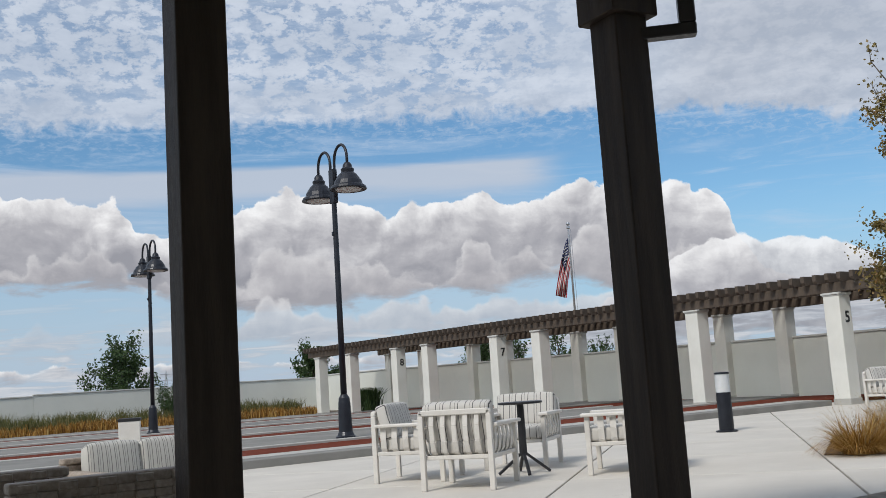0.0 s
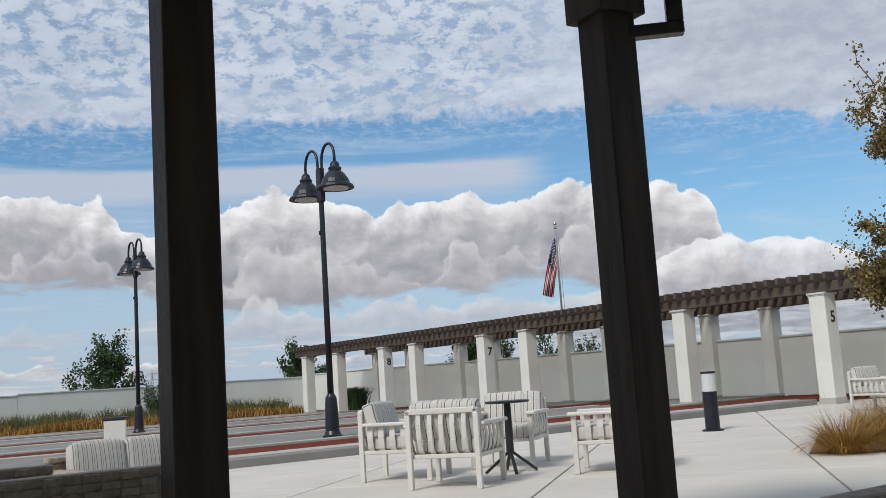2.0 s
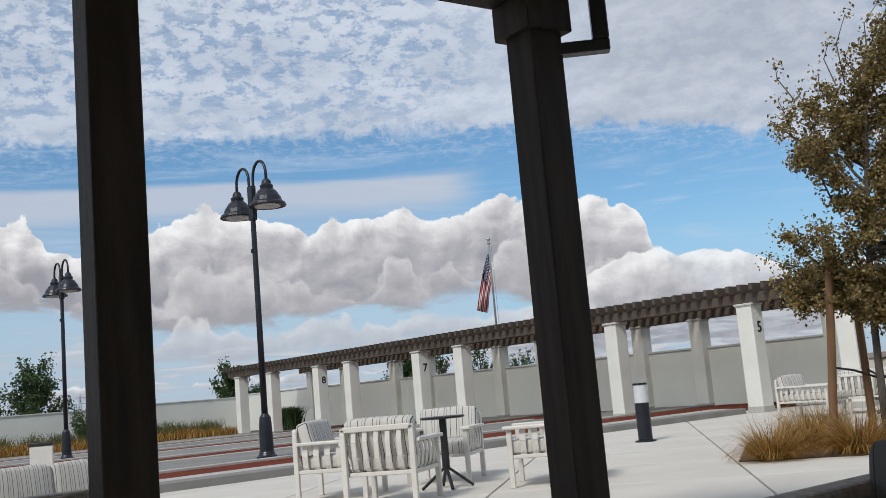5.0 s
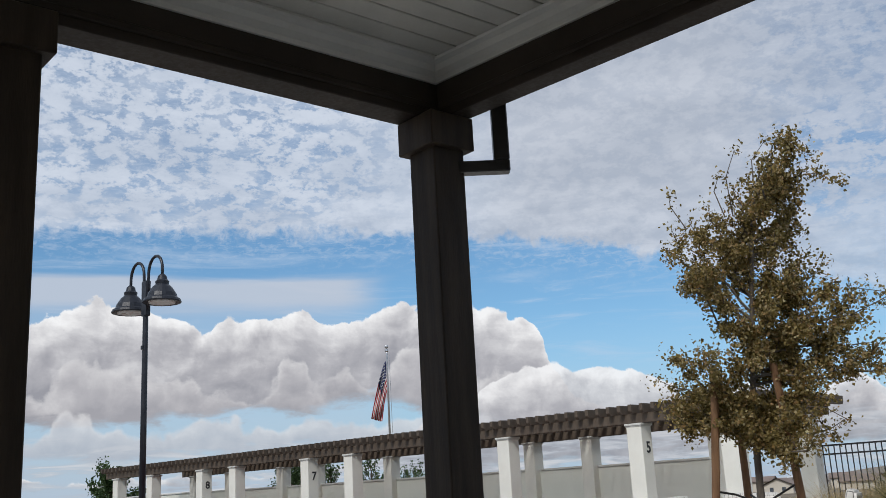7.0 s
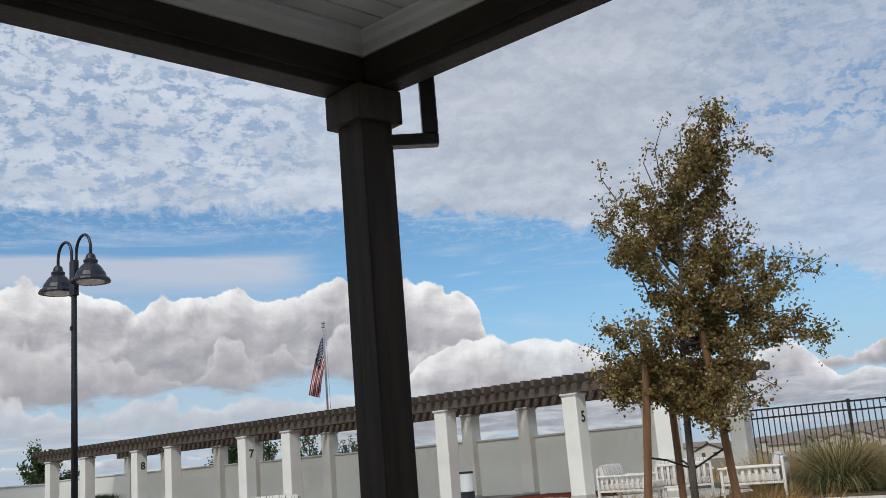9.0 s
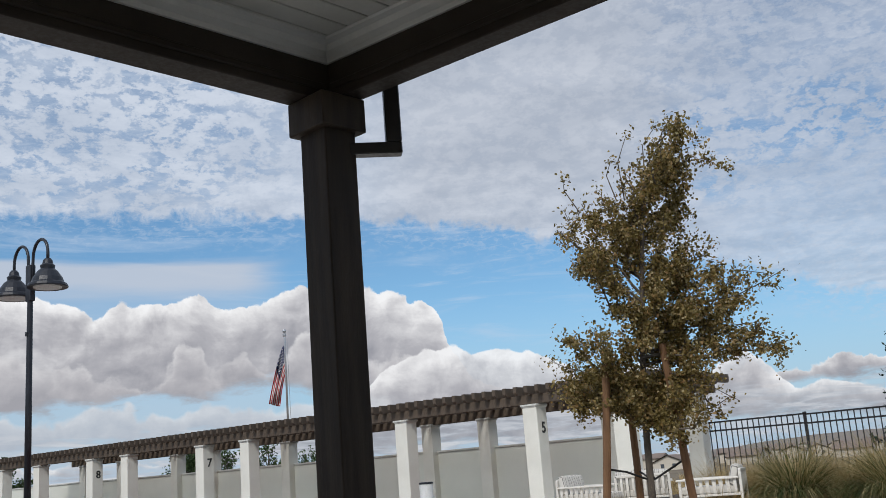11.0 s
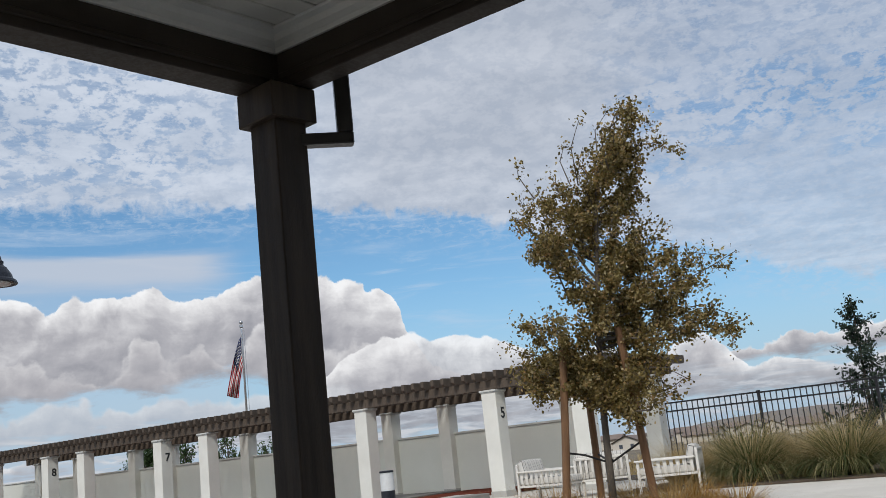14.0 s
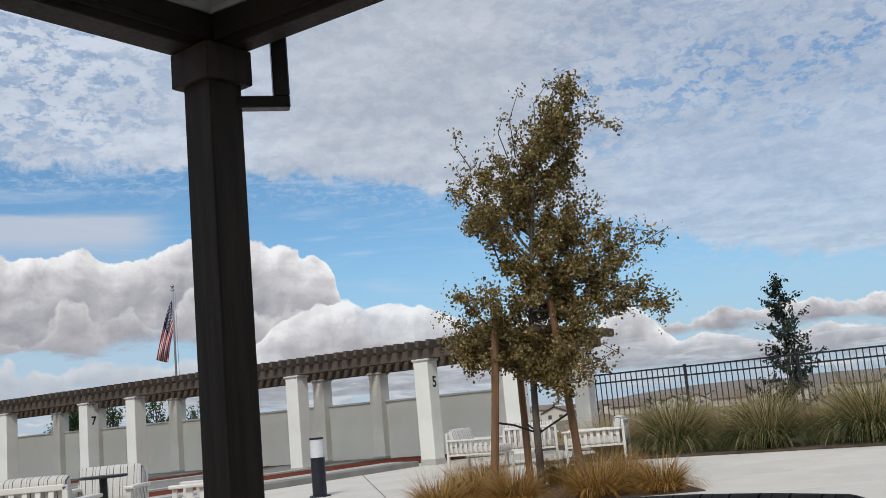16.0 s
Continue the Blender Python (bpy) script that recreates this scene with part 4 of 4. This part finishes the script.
def oak_tree():
    """Young staked oak, blown over to one side; local x runs across the wind, y in depth."""
    m = pose(11.51, 6.19, 0, 0, 0, -61.4)
    T = thing("tree", m, "young olive-brown oak tree leaning with the wind", "tree")
    g = np.random.default_rng(21)
    lead = [(0, 0, 0), (0.01, 0.02, 0.8), (0.03, 0, 1.5), (0.09, 0.03, 2.3), (0.18, 0.0, 3.1), (0.27, -0.03, 3.9), (0.38, 0.02, 4.6), (0.55, 0.05, 5.08), (0.78, 0.0, 5.24), (1.02, 0.0, 5.18)]
    part("trunk", tube(lead, [0.052, 0.047, 0.043, 0.039, 0.033, 0.027, 0.020, 0.014, 0.009, 0.004], 10), M_BARK, T, smooth=True)
    # start height on the leader, then the tip: across, height; n leaves
    limbs = [(4.6, 1.28, 5.08, 700), (4.7, 1.05, 5.34, 620), (4.5, 0.95, 4.98, 620), (4.4, 0.80, 5.28, 420), (4.0, 0.92, 4.55, 800), (3.8, 0.82, 4.30, 700), (4.2, 0.62, 4.80, 700), (4.0, 0.42, 5.02, 420), (4.0, 0.15, 4.85, 420),
             (3.4, -0.20, 4.62, 650), (3.3, -0.50, 4.52, 480), (3.1, -0.68, 4.30, 520), (3.0, -0.78, 4.02, 460), (2.9, -0.55, 3.82, 620), (2.8, -0.58, 3.46, 520), (2.6, -0.30, 3.60, 650), (3.3, -0.10, 4.20, 750),
             (3.2, 0.20, 4.40, 750), (3.0, 0.55, 4.05, 900), (3.2, 0.98, 3.92, 620), (2.9, 1.12, 3.78, 480), (2.8, 0.75, 3.55, 1000), (2.7, 1.20, 3.42, 900), (2.6, 1.86, 3.16, 420), (2.6, 1.50, 3.30, 560),
             (2.5, 1.40, 3.00, 800), (2.4, 1.92, 2.36, 420), (2.4, 1.60, 2.62, 700), (2.3, 1.32, 2.42, 700), (2.5, 0.95, 3.05, 1000), (2.2, 1.05, 2.62, 900), (2.4, 0.45, 3.20, 900), (2.2, 0.0, 3.05, 800), (2.2, 0.60, 2.75, 900),
             (1.8, -0.12, 2.60, 900), (1.8, -0.50, 2.62, 900), (1.7, -0.85, 2.58, 900), (1.7, -1.10, 2.42, 700), (1.6, -1.05, 2.12, 800), (1.6, -1.00, 1.92, 560), (1.6, -0.70, 2.20, 900), (1.6, -0.45, 1.95, 800), (1.5, -0.15, 2.05, 900),
             (1.7, 0.35, 2.20, 900), (1.6, 0.70, 2.15, 800), (1.6, 0.98, 1.98, 520), (1.5, 1.08, 1.72, 220), (1.5, 0.55, 1.72, 700), (1.5, 0.68, 1.38, 420), (1.5, 0.42, 1.50, 420), (1.4, 0.12, 1.78, 500)]
    bm = bmesh.new()
    cents = []
    lz = np.array([p[2] for p in lead])
    for z0, s, z1, n in limbs:
        x0 = float(np.interp(z0, lz, [p[0] for p in lead]))
        dpt = float(np.clip(g.normal(0, 0.5), -0.95, 0.95))
        s, z1, n = s * (1.02 if z1 < 4.4 else 0.97), z1 - max(z1 - 4.4, 0) * 0.13, int(n * 1.3)
        pts = limb((x0, 0, z0), (s, dpt, z1), 0.020, 0.004, -0.06, bm, g, 7)
        arr = np.array([tuple(p) for p in pts])
        for k in range(9):                       # twigs off the limb
            t = g.uniform(0.3, 1.0)
            b = arr[int(t * 7)] if t < 1 else arr[-1]
            e = b + g.normal(0, 1, 3) * np.array([0.125, 0.20, 0.115]) + np.array([0.03, 0, -0.01])
            tube([tuple(b), tuple((b + e) / 2 + g.normal(0, 0.02, 3)), tuple(e)], [0.005, 0.004, 0.002], 4, bm, False)
            c = int(n / 9)
            tt = g.uniform(0.1, 1.1, c)[:, None]
            cents.append(b + (e - b) * tt + g.normal(0, 0.045, (c, 3)))
        c = n // 3
        tt = g.uniform(0.25, 1.02, c)
        base = np.stack([np.interp(tt * 7, range(8), arr[:, q]) for q in range(3)], 1)
        cents.append(base + g.normal(0, 0.07, (c, 3)))
    # bare whips at the windward side and the top
    for x0, z0, x1, z1 in ((0.1, 4.4, 0.22, 5.28), (0.0, 4.4, -0.02, 4.95), (-0.5, 4.3, -0.68, 4.78), (0.4, 4.7, 0.62, 5.36), (-0.6, 4.0, -0.80, 3.92), (1.3, 3.2, 1.72, 3.22), (1.3, 2.6, 1.78, 2.44), (0.75, 1.9, 1.10, 1.72)):
        a, b = np.array([x0, 0.05, z0]), np.array([x1, 0.0, z1])
        mid = (a + b) / 2 + np.array([-0.09, 0.05, 0.10])
        tip = b + np.array([0.09, 0, -0.05])
        tube([tuple(a), tuple(mid), tuple(b), tuple(tip)], [0.010, 0.007, 0.005, 0.003], 5, bm, False)
        cents.append(b + g.normal(0, 0.05, (22, 3)))
        cents.append(mid + g.normal(0, 0.05, (8, 3)))
    part("branchwork", bm, M_BARK, T)
    part("crown", leaves_mesh("crown", np.concatenate(cents), 0.050, M_OAK, 0.72, 5), None, T, "sparse olive and rust leaves")


oak_tree()


def stakes():
    for label, a, b, r in (("upright brown lodgepole stake beside the young tree", (10.94, 6.56, 0), (11.06, 6.36, 2.32), 0.05),
                           ("short brown lodgepole stake behind the young tree", (11.96, 6.60, 0), (11.955, 6.60, 2.0), 0.047),
                           ("leaning brown lodgepole stake beside the young tree", (11.66, 5.67, 0), (11.575, 5.83, 2.44), 0.05)):
        s = part("tree_stake", tube([a, ((a[0] + b[0]) / 2 + 0.01, (a[1] + b[1]) / 2, (a[2] + b[2]) / 2), b], [r * 1.05, r, r * 0.94], 12), M_STAKE)
        tagged(s, label, "stake", "tree stakes")
    for pts in ([(10.98, 6.52, 0.96), (11.25, 6.36, 0.90), (11.48, 6.23, 0.80), (11.56, 6.15, 0.78), (11.62, 5.98, 0.88), (11.63, 5.74, 1.0)],
                [(11.04, 6.39, 1.84), (11.4, 6.45, 1.83), (11.955, 6.57, 1.82)],
                [(11.955, 6.56, 0.88), (11.7, 6.32, 0.82), (11.53, 6.13, 0.80)]):
        tagged(part("tree_tie", tube(pts, 0.013, 6), M_RUBBER), "black rubber tie between stake and trunk", "tree tie", "tree ties")


stakes()


def leafy_tree(x, y, z0, top, width, trunk_h, n, mat, label, seed, leaf=0.16, shape=0.6):
    T = thing("tree", pose(x, y, z0), label, "tree", "trees past the wall")
    g = np.random.default_rng(seed)
    h = top - z0
    bm = bmesh.new()
    part("trunk", tube([(0, 0, 0), (0.03, 0, h * 0.4), (0.0, 0.04, h * 0.75)], [0.11, 0.08, 0.03], 8), M_BARK, T)
    cents = []
    for i in range(34):
        a, t = g.uniform(0, 2 * math.pi), g.uniform(0, 1)
        z = trunk_h + (h - trunk_h) * t
        r = width / 2 * (math.sin(math.pi * min(max(t * 0.8 + 0.16, 0), 1)) ** shape) * g.uniform(0.55, 1.08)
        tip = np.array([r * math.cos(a), r * math.sin(a), z])
        root = np.array([0, 0, max(z - h * 0.28, trunk_h * 0.6)])
        limb(tuple(root), tuple(tip), 0.03, 0.006, 0.05, bm, g, 4)
        c = n // 34
        tt = g.uniform(0.35, 1.05, c)[:, None]
        cents.append(root + (tip - root) * tt + g.normal(0, width * 0.045, (c, 3)))
    part("branchwork", bm, M_BARK, T)
    part("crown", leaves_mesh("crown", np.concatenate(cents), leaf, mat, 0.55, seed + 1), None, T)


leafy_tree(16.9, 57.6, -0.7, 4.75, 4.6, 1.2, 9000, M_GREEN, "round green tree standing behind the boundary wall", 3, 0.2)
leafy_tree(26.9, 53.6, -0.6, 3.95, 3.4, 0.9, 6500, M_GREEN, "bushy green tree behind the end of the pergola", 4, 0.2)
leafy_tree(32.5, 44.5, -0.6, 3.45, 2.4, 1.0, 3400, M_GREEN, "green tree showing over the pergola wall", 5, 0.16)
leafy_tree(34.1, 43.1, -0.6, 3.3, 2.1, 1.0, 1500, M_GREEN, "thin green tree showing over the pergola wall", 6, 0.16)
leafy_tree(35.8, 41.8, -0.6, 3.55, 1.9, 1.0, 2200, M_GREEN, "slim green tree showing over the pergola wall", 8, 0.15)
leafy_tree(37.6, 40.2, -0.6, 3.35, 2.0, 1.0, 1800, M_GREEN, "small green tree showing over the pergola wall", 9, 0.15)
leafy_tree(34.5, 21.5, -0.6, 1.95, 1.6, 0.8, 320, M_GREEN, "low shrub tree just topping the pergola wall", 11, 0.13)


def conifer():
    x, y = 29.1, 7.55
    T = thing("tree", pose(x, y, -0.5), "dark green narrow young conifer behind the fence", "tree")
    g = np.random.default_rng(14)
    part("trunk", tube([(0, 0, 0), (0.03, 0, 2), (0.05, 0, 4.6)], [0.08, 0.05, 0.01], 8), M_BARK, T)
    bm, cents = bmesh.new(), []
    for i in range(70):
        t = (i + g.uniform(0, 1)) / 70
        z = 0.9 + 3.65 * t
        r = (1.3 - 1.05 * t) * g.uniform(0.40, 1.2)
        a = g.uniform(0, 2 * math.pi)
        root, tip = np.array([0.02, 0, z]), np.array([r * math.cos(a), r * math.sin(a), z + 0.10 + 0.25 * r])
        limb(tuple(root), tuple(tip), 0.014, 0.003, -0.04, bm, None, 3)
        c = int(18 + 42 * r)
        tt = g.uniform(0.1, 1.05, c)[:, None]
        cents.append(root + (tip - root) * tt + g.normal(0, 0.065, (c, 3)))
    part("branchwork", bm, M_BARK, T)
    part("crown", leaves_mesh("crown", np.concatenate(cents), 0.13, M_CONI, 0.5, 15), None, T)


conifer()


def shrub(x, y, z, h, w, n, mat, label, seed, leaf=0.09):
    S = thing("shrub", pose(x, y, z), label, "shrub")
    g = np.random.default_rng(seed)
    bm, cents = bmesh.new(), []
    for i in range(26):
        a, r = g.uniform(0, 2 * math.pi), w / 2 * math.sqrt(g.uniform(0, 1))
        tip = np.array([r * math.cos(a), r * math.sin(a), h * (1 - 0.45 * (2 * r / w) ** 2) * g.uniform(0.75, 1.05)])
        limb((0.2 * tip[0], 0.2 * tip[1], 0), tuple(tip), 0.012, 0.003, 0.0, bm, g, 3)
        c = n // 26
        tt = g.uniform(0.2, 1.03, c)[:, None]
        cents.append(tip * tt * np.array([1, 1, 1]) + g.normal(0, w * 0.05, (c, 3)))
    c = np.concatenate(cents)
    c[:, 2] = np.abs(c[:, 2]) + 0.03
    part("stems", bm, M_BARK, S)
    part("foliage", leaves_mesh("foliage", c, leaf, mat, 0.5, seed), None, S)


shrub(14.75, 42.9, 0.06, 1.95, 1.7, 4200, M_GREEN, "tall loose green shrub against the boundary wall", 31)


# ---- grasses ----
def tuft_meshes():
    straw = [blades_mesh("foliage", 1500, 0.64, 1.0, 0.0130, M_STRAW, 40 + i, 1.35, 0.75, 0.20, 5) for i in range(2)]
    whisp = [blades_mesh("seed_spray", 170, 0.88, 1.0, 0.0075, M_PLUME, 50 + i, 1.15, 0.6, 0.16, 4) for i in range(2)]
    reed = [blades_mesh("foliage", 2300, 1.55, 1.0, 0.0200, M_REED, 60 + i, 1.15, 1.15, 0.30, 6) for i in range(3)]
    plume = [blades_mesh("seed_spray", 900, 1.52, 1.0, 0.0135, M_PLUME, 70 + i, 1.0, 0.65, 0.28, 5) for i in range(3)]
    return straw, whisp, reed, plume


STRAW, WHISP, REED, PLUME = tuft_meshes()


def tufts():
    g = np.random.default_rng(5)
    for i, (x, y, s) in enumerate(((9.84, 6.64, 0.86), (10.50, 6.00, 0.92), (10.98, 5.20, 0.94), (11.32, 4.52, 0.84), (11.0, 6.95, 0.9), (12.05, 7.35, 0.95), (12.4, 5.7, 0.95), (11.75, 5.2, 0.9), (12.9, 6.6, 0.9))):
        T = thing("grass_tuft", pose(x, y, 0.01, 0, 0, float(g.uniform(0, 360))) @ Matrix.Diagonal((s, s, s, 1)), "golden-brown dry ornamental grass round the young tree", "grass tuft", "dry grass tufts")
        part("foliage", STRAW[i % 2], None, T)
        part("seed_spray", WHISP[i % 2], None, T, "pale wispy seed stalks")
    spots = [(18.55, 7.05, 0.92), (18.5, 5.3, 0.9), (18.7, 3.55, 1.0), (18.6, 1.8, 0.95), (18.5, 0.0, 0.95), (18.7, -1.9, 0.92)]
    for i, (x, y, s) in enumerate(spots):
        T = thing("grass_tuft", pose(x, y, 0.03, 0, 0, float(g.uniform(0, 360))) @ Matrix.Diagonal((s, s, s, 1)), "large green and tan fountain grass in the planting bed", "grass tuft", "fountain grasses")
        part("foliage", REED[i % 3], None, T)
        part("seed_spray", PLUME[i % 3], None, T, "pale tan seed stalks")
    back = [(19.0, 8.65, 0.85), (18.9, 6.15, 0.8), (19.0, 4.4, 0.8), (19.1, 2.7, 0.85), (19.6, 7.9, 0.9), (20.4, 7.4, 0.9), (20.5, 6.1, 0.9), (20.7, 4.2, 0.95), (20.5, 2.3, 0.95), (20.6, 0.4, 0.95), (22.2, 8.6, 0.8), (22.3, 6.6, 0.85), (22.4, 4.4, 0.85), (22.2, 2.2, 0.9), (22.3, 0, 0.9)]
    for i, (x, y, s) in enumerate(back):
        T = thing("grass_tuft", pose(x, y, 0.03, 0, 0, float(g.uniform(0, 360))) @ Matrix.Diagonal((s, s, s * 0.92, 1)), "dry tan grass with seed stalks before the fence", "grass tuft", "dry tan grasses")
        part("seed_spray", PLUME[(i + 1) % 3], None, T)
        part("seed_spray", PLUME[i % 3], None, T).matrix_basis = pose(0.1, 0.05, 0, 0, 0, 130) @ Matrix.Diagonal((0.9, 0.9, 0.8, 1))


tufts()


def scatter_blades(name, n, x0, x1, y0, y1, h, mat, label, seed, width=0.02, clump=0.5, z=0.07):
    g = np.random.default_rng(seed)
    k = max(int((x1 - x0) / clump), 1)
    cx, cy, ch = g.uniform(x0, x1, k), g.uniform(y0, y1, k), g.uniform(0.65, 1.15, k)
    w = g.integers(0, k, n)
    px, py = cx[w] + g.normal(0, 0.18, n), cy[w] + g.normal(0, 0.18, n)
    hh = h * ch[w] * g.uniform(0.5, 1.05, n)
    a = g.uniform(0, 2 * math.pi, n)
    l = g.normal(0, 0.26, (n, 2)) * hh[:, None]
    c, s = np.cos(a) * width / 2, np.sin(a) * width / 2
    o = np.full(n, z)
    v = np.stack([np.stack([px - c, py - s, o], 1), np.stack([px + c, py + s, o], 1),
                  np.stack([px + c * 0.7 + l[:, 0] * 0.4, py + s * 0.7 + l[:, 1] * 0.4, o + hh * 0.6], 1), np.stack([px - c * 0.7 + l[:, 0] * 0.4, py - s * 0.7 + l[:, 1] * 0.4, o + hh * 0.6], 1),
                  np.stack([px + l[:, 0], py + l[:, 1], o + hh], 1)], 1).reshape(-1, 3)
    i = np.arange(n)[:, None] * 5
    faces = (i + [[0, 1, 2, 3]]).tolist() + (i + [[3, 2, 4]]).tolist()
    ob = new(name, sheet_mesh(name, v.tolist(), faces, mat))
    return tagged(ob, label, "grass", kind="stuff")


scatter_blades("strip_grass", 15000, -4, 20, 39.4, 41.4, 0.46, M_STRAW, "dry golden grass along the edge of the courts", 81, 0.035, 0.10)
scatter_blades("strip_grass", 14000, -4, 20.5, 41.2, 44.0, 0.80, M_HEDGE, "grey-green upright grass below the boundary wall", 82, 0.04, 0.14)
scatter_blades("strip_grass", 2200, 21.35, 22.25, 38.0, 38.7, 1.05, M_GREEN, "dark green upright grass clump beside the pergola", 83, 0.05)
scatter_blades("field_grass", 9000, 25, 48, -18, 24, 0.75, M_PLUME, "dry tan weeds on the slope past the fence", 84, 0.06, 0.4, -0.5)


# ---- the distance ----
M_HWALL = surface("far_house_stucco", (0.48, 0.43, 0.36), (0.70, 0.65, 0.57), 0.05, 0.9, 0, 0.0)
M_HROOF = surface("far_tile_roof", (0.15, 0.115, 0.098), (0.27, 0.215, 0.185), 0.05, 0.9, 0, 0.2, 4.0)
M_RIDGE = surface("far_brown_hills", (0.16, 0.14, 0.13), (0.23, 0.20, 0.17), 0.01, 1.0, 0, 0.0, 0.1)
# The mountains' blue is distance haze put into their base colour.
M_MOUNT = surface("far_hazed_mountains", (0.30, 0.38, 0.47), (0.36, 0.44, 0.53), 0.004, 1.0, 0, 0.0, 0.05)


def house_meshes(w, d, h, rh):
    wall = box(-w / 2, w / 2, -d / 2, d / 2, 0, h)
    for s in (-1, 1):                       # gable ends
        a = [wall.verts.new((s * w / 2, -d / 2, h)), wall.verts.new((s * w / 2, d / 2, h)), wall.verts.new((s * w / 2, 0, h + rh))]
        wall.faces.new(a)
    roof = bmesh.new()
    o = 0.5
    for t in (0.0, 0.25):
        for s in (-1, 1):
            roof.faces.new([roof.verts.new(p) for p in ((-w / 2 - o, s * (d / 2 + o), h - 0.25 + t), (w / 2 + o, s * (d / 2 + o), h - 0.25 + t), (w / 2 + o, 0, h + rh + t), (-w / 2 - o, 0, h + rh + t))])
    return mesh_of(wall, "wall", M_HWALL), mesh_of(roof, "roof", M_HROOF), mesh_of(box(-0.55, 0.55, -0.06, 0.06, -0.6, 0.6), "window", M_GLASS_DARK)


HOUSES = [house_meshes(11, 9, 2.9, 1.9), house_meshes(9, 8, 4.0, 1.7), house_meshes(12.5, 9, 2.8, 2.0)]


def house(x, y, z, turn, k):
    H = thing("house", pose(x, y, z, 0, 0, turn), "low stucco house with a brown tiled gable roof", "house", "houses in the distance")
    wall, roof, win = HOUSES[k]
    part("wall", wall, None, H)
    part("roof", roof, None, H)
    w = (11, 9, 12.5)[k]
    d = (9, 8, 9)[k]
    for i in range(3):
        part("window", win, None, H).matrix_basis = Matrix.Translation((-w * 0.33 + i * w * 0.33, -d / 2 - 0.03, 1.7))
    for i in range(2):
        part("window", win, None, H).matrix_basis = pose(-w / 2 - 0.03, -d * 0.2 + i * d * 0.4, 1.7, 0, 0, 90)


def estate():
    g = np.random.default_rng(91)
    for row, r in enumerate((330, 410, 500)):
        a = 56.0 + row
        while a < 99:
            rr = r + g.uniform(-18, 18)
            k = int(g.integers(0, 3))
            house(rr * math.sin(radians(a)), rr * math.cos(radians(a)), -3.5 + row * 0.1, float(g.choice([0, 90, 20, 110])) + float(g.uniform(-12, 12)), k)
            a += math.degrees(13 / rr) * float(g.uniform(0.95, 1.9))
    house(46.0, 78.0, -3.2, 62, 0)


estate()


def ridge(name, r, a0, a1, base, height, mat, label, seed, n=70):
    verts = []
    for i in range(n + 1):
        a = radians(a0 + (a1 - a0) * i / n)
        f = math.sin(math.pi * i / n) ** 0.5
        h = height * f * (0.55 + 0.9 * noise.fractal(Vector((i * 0.11 + seed, 0.3, 0)), 0.9, 2.0, 4) * 0.5 + 0.2)
        verts += [(r * math.sin(a), r * math.cos(a), base), ((r + 60) * math.sin(a), (r + 60) * math.cos(a), base + max(h, 1)), ((r + 200) * math.sin(a), (r + 200) * math.cos(a), base)]
    faces = [(3 * i + j, 3 * i + 3 + j, 3 * i + 4 + j, 3 * i + 1 + j) for i in range(n) for j in range(2)]
    tagged(new(name, sheet_mesh(name, verts, faces, mat, True)), label, "hills", kind="structure")


ridge("backdrop", 1000, 52, 110, -4, 15, M_RIDGE, "low brown hills on the horizon", 3.0)
ridge("backdrop", 2600, 24, 46, -5, 62, M_MOUNT, "mountains on the horizon, coloured blue with haze", 9.0)


def pylon():
    P = thing("pylon", pose(95.8, 284.3, -3.5), "small grey lattice power pylon far off", "pylon")
    for sx, sy in ((-1, -1), (1, -1), (1, 1), (-1, 1)):
        part("leg", tube([(sx * 1.3, sy * 1.3, 0), (sx * 0.3, sy * 0.3, 10), (0, 0, 13.5)], 0.09, 4), M_POLE, P)
    for z in (8.5, 10.5, 12.2):
        part("crossarm", bar((-1.7, 0, z), (1.7, 0, z), 0.16, 0.16), M_POLE, P)


pylon()


# ---- paving ----
def paving():
    """Large pale slabs laid diagonally, with open dark joints."""
    p = thing("pavement", pose(0, 0, 0, 0, 0, 41), "large pale concrete slabs laid diagonally", "pavement", kind="structure")
    du, dn, u0, n0 = 2.2, 2.58, 10.3, -1.05
    me = mesh_of(box(0.011, du - 0.011, 0.011, dn - 0.011, -0.09, 0, 0.006), "slab", M_SLAB)
    a = math.radians(41)
    for i in range(-9, 8):
        for j in range(-8, 8):
            u, n = u0 + du * i, n0 + dn * j
            uc, nc = u + du / 2, n + dn / 2
            x, y = uc * math.cos(a) - nc * math.sin(a), uc * math.sin(a) + nc * math.cos(a)
            if -9.5 < x < 22.5 and -7.5 < y < 15.0 and not (x > 18.9 and y < 8):
                part("slab", me, None, p).matrix_basis = Matrix.Translation((u, n, 0))
    part("bedding", box(-9, 30, -16, 14, -0.14, -0.05), M_SOIL, p)


paving()
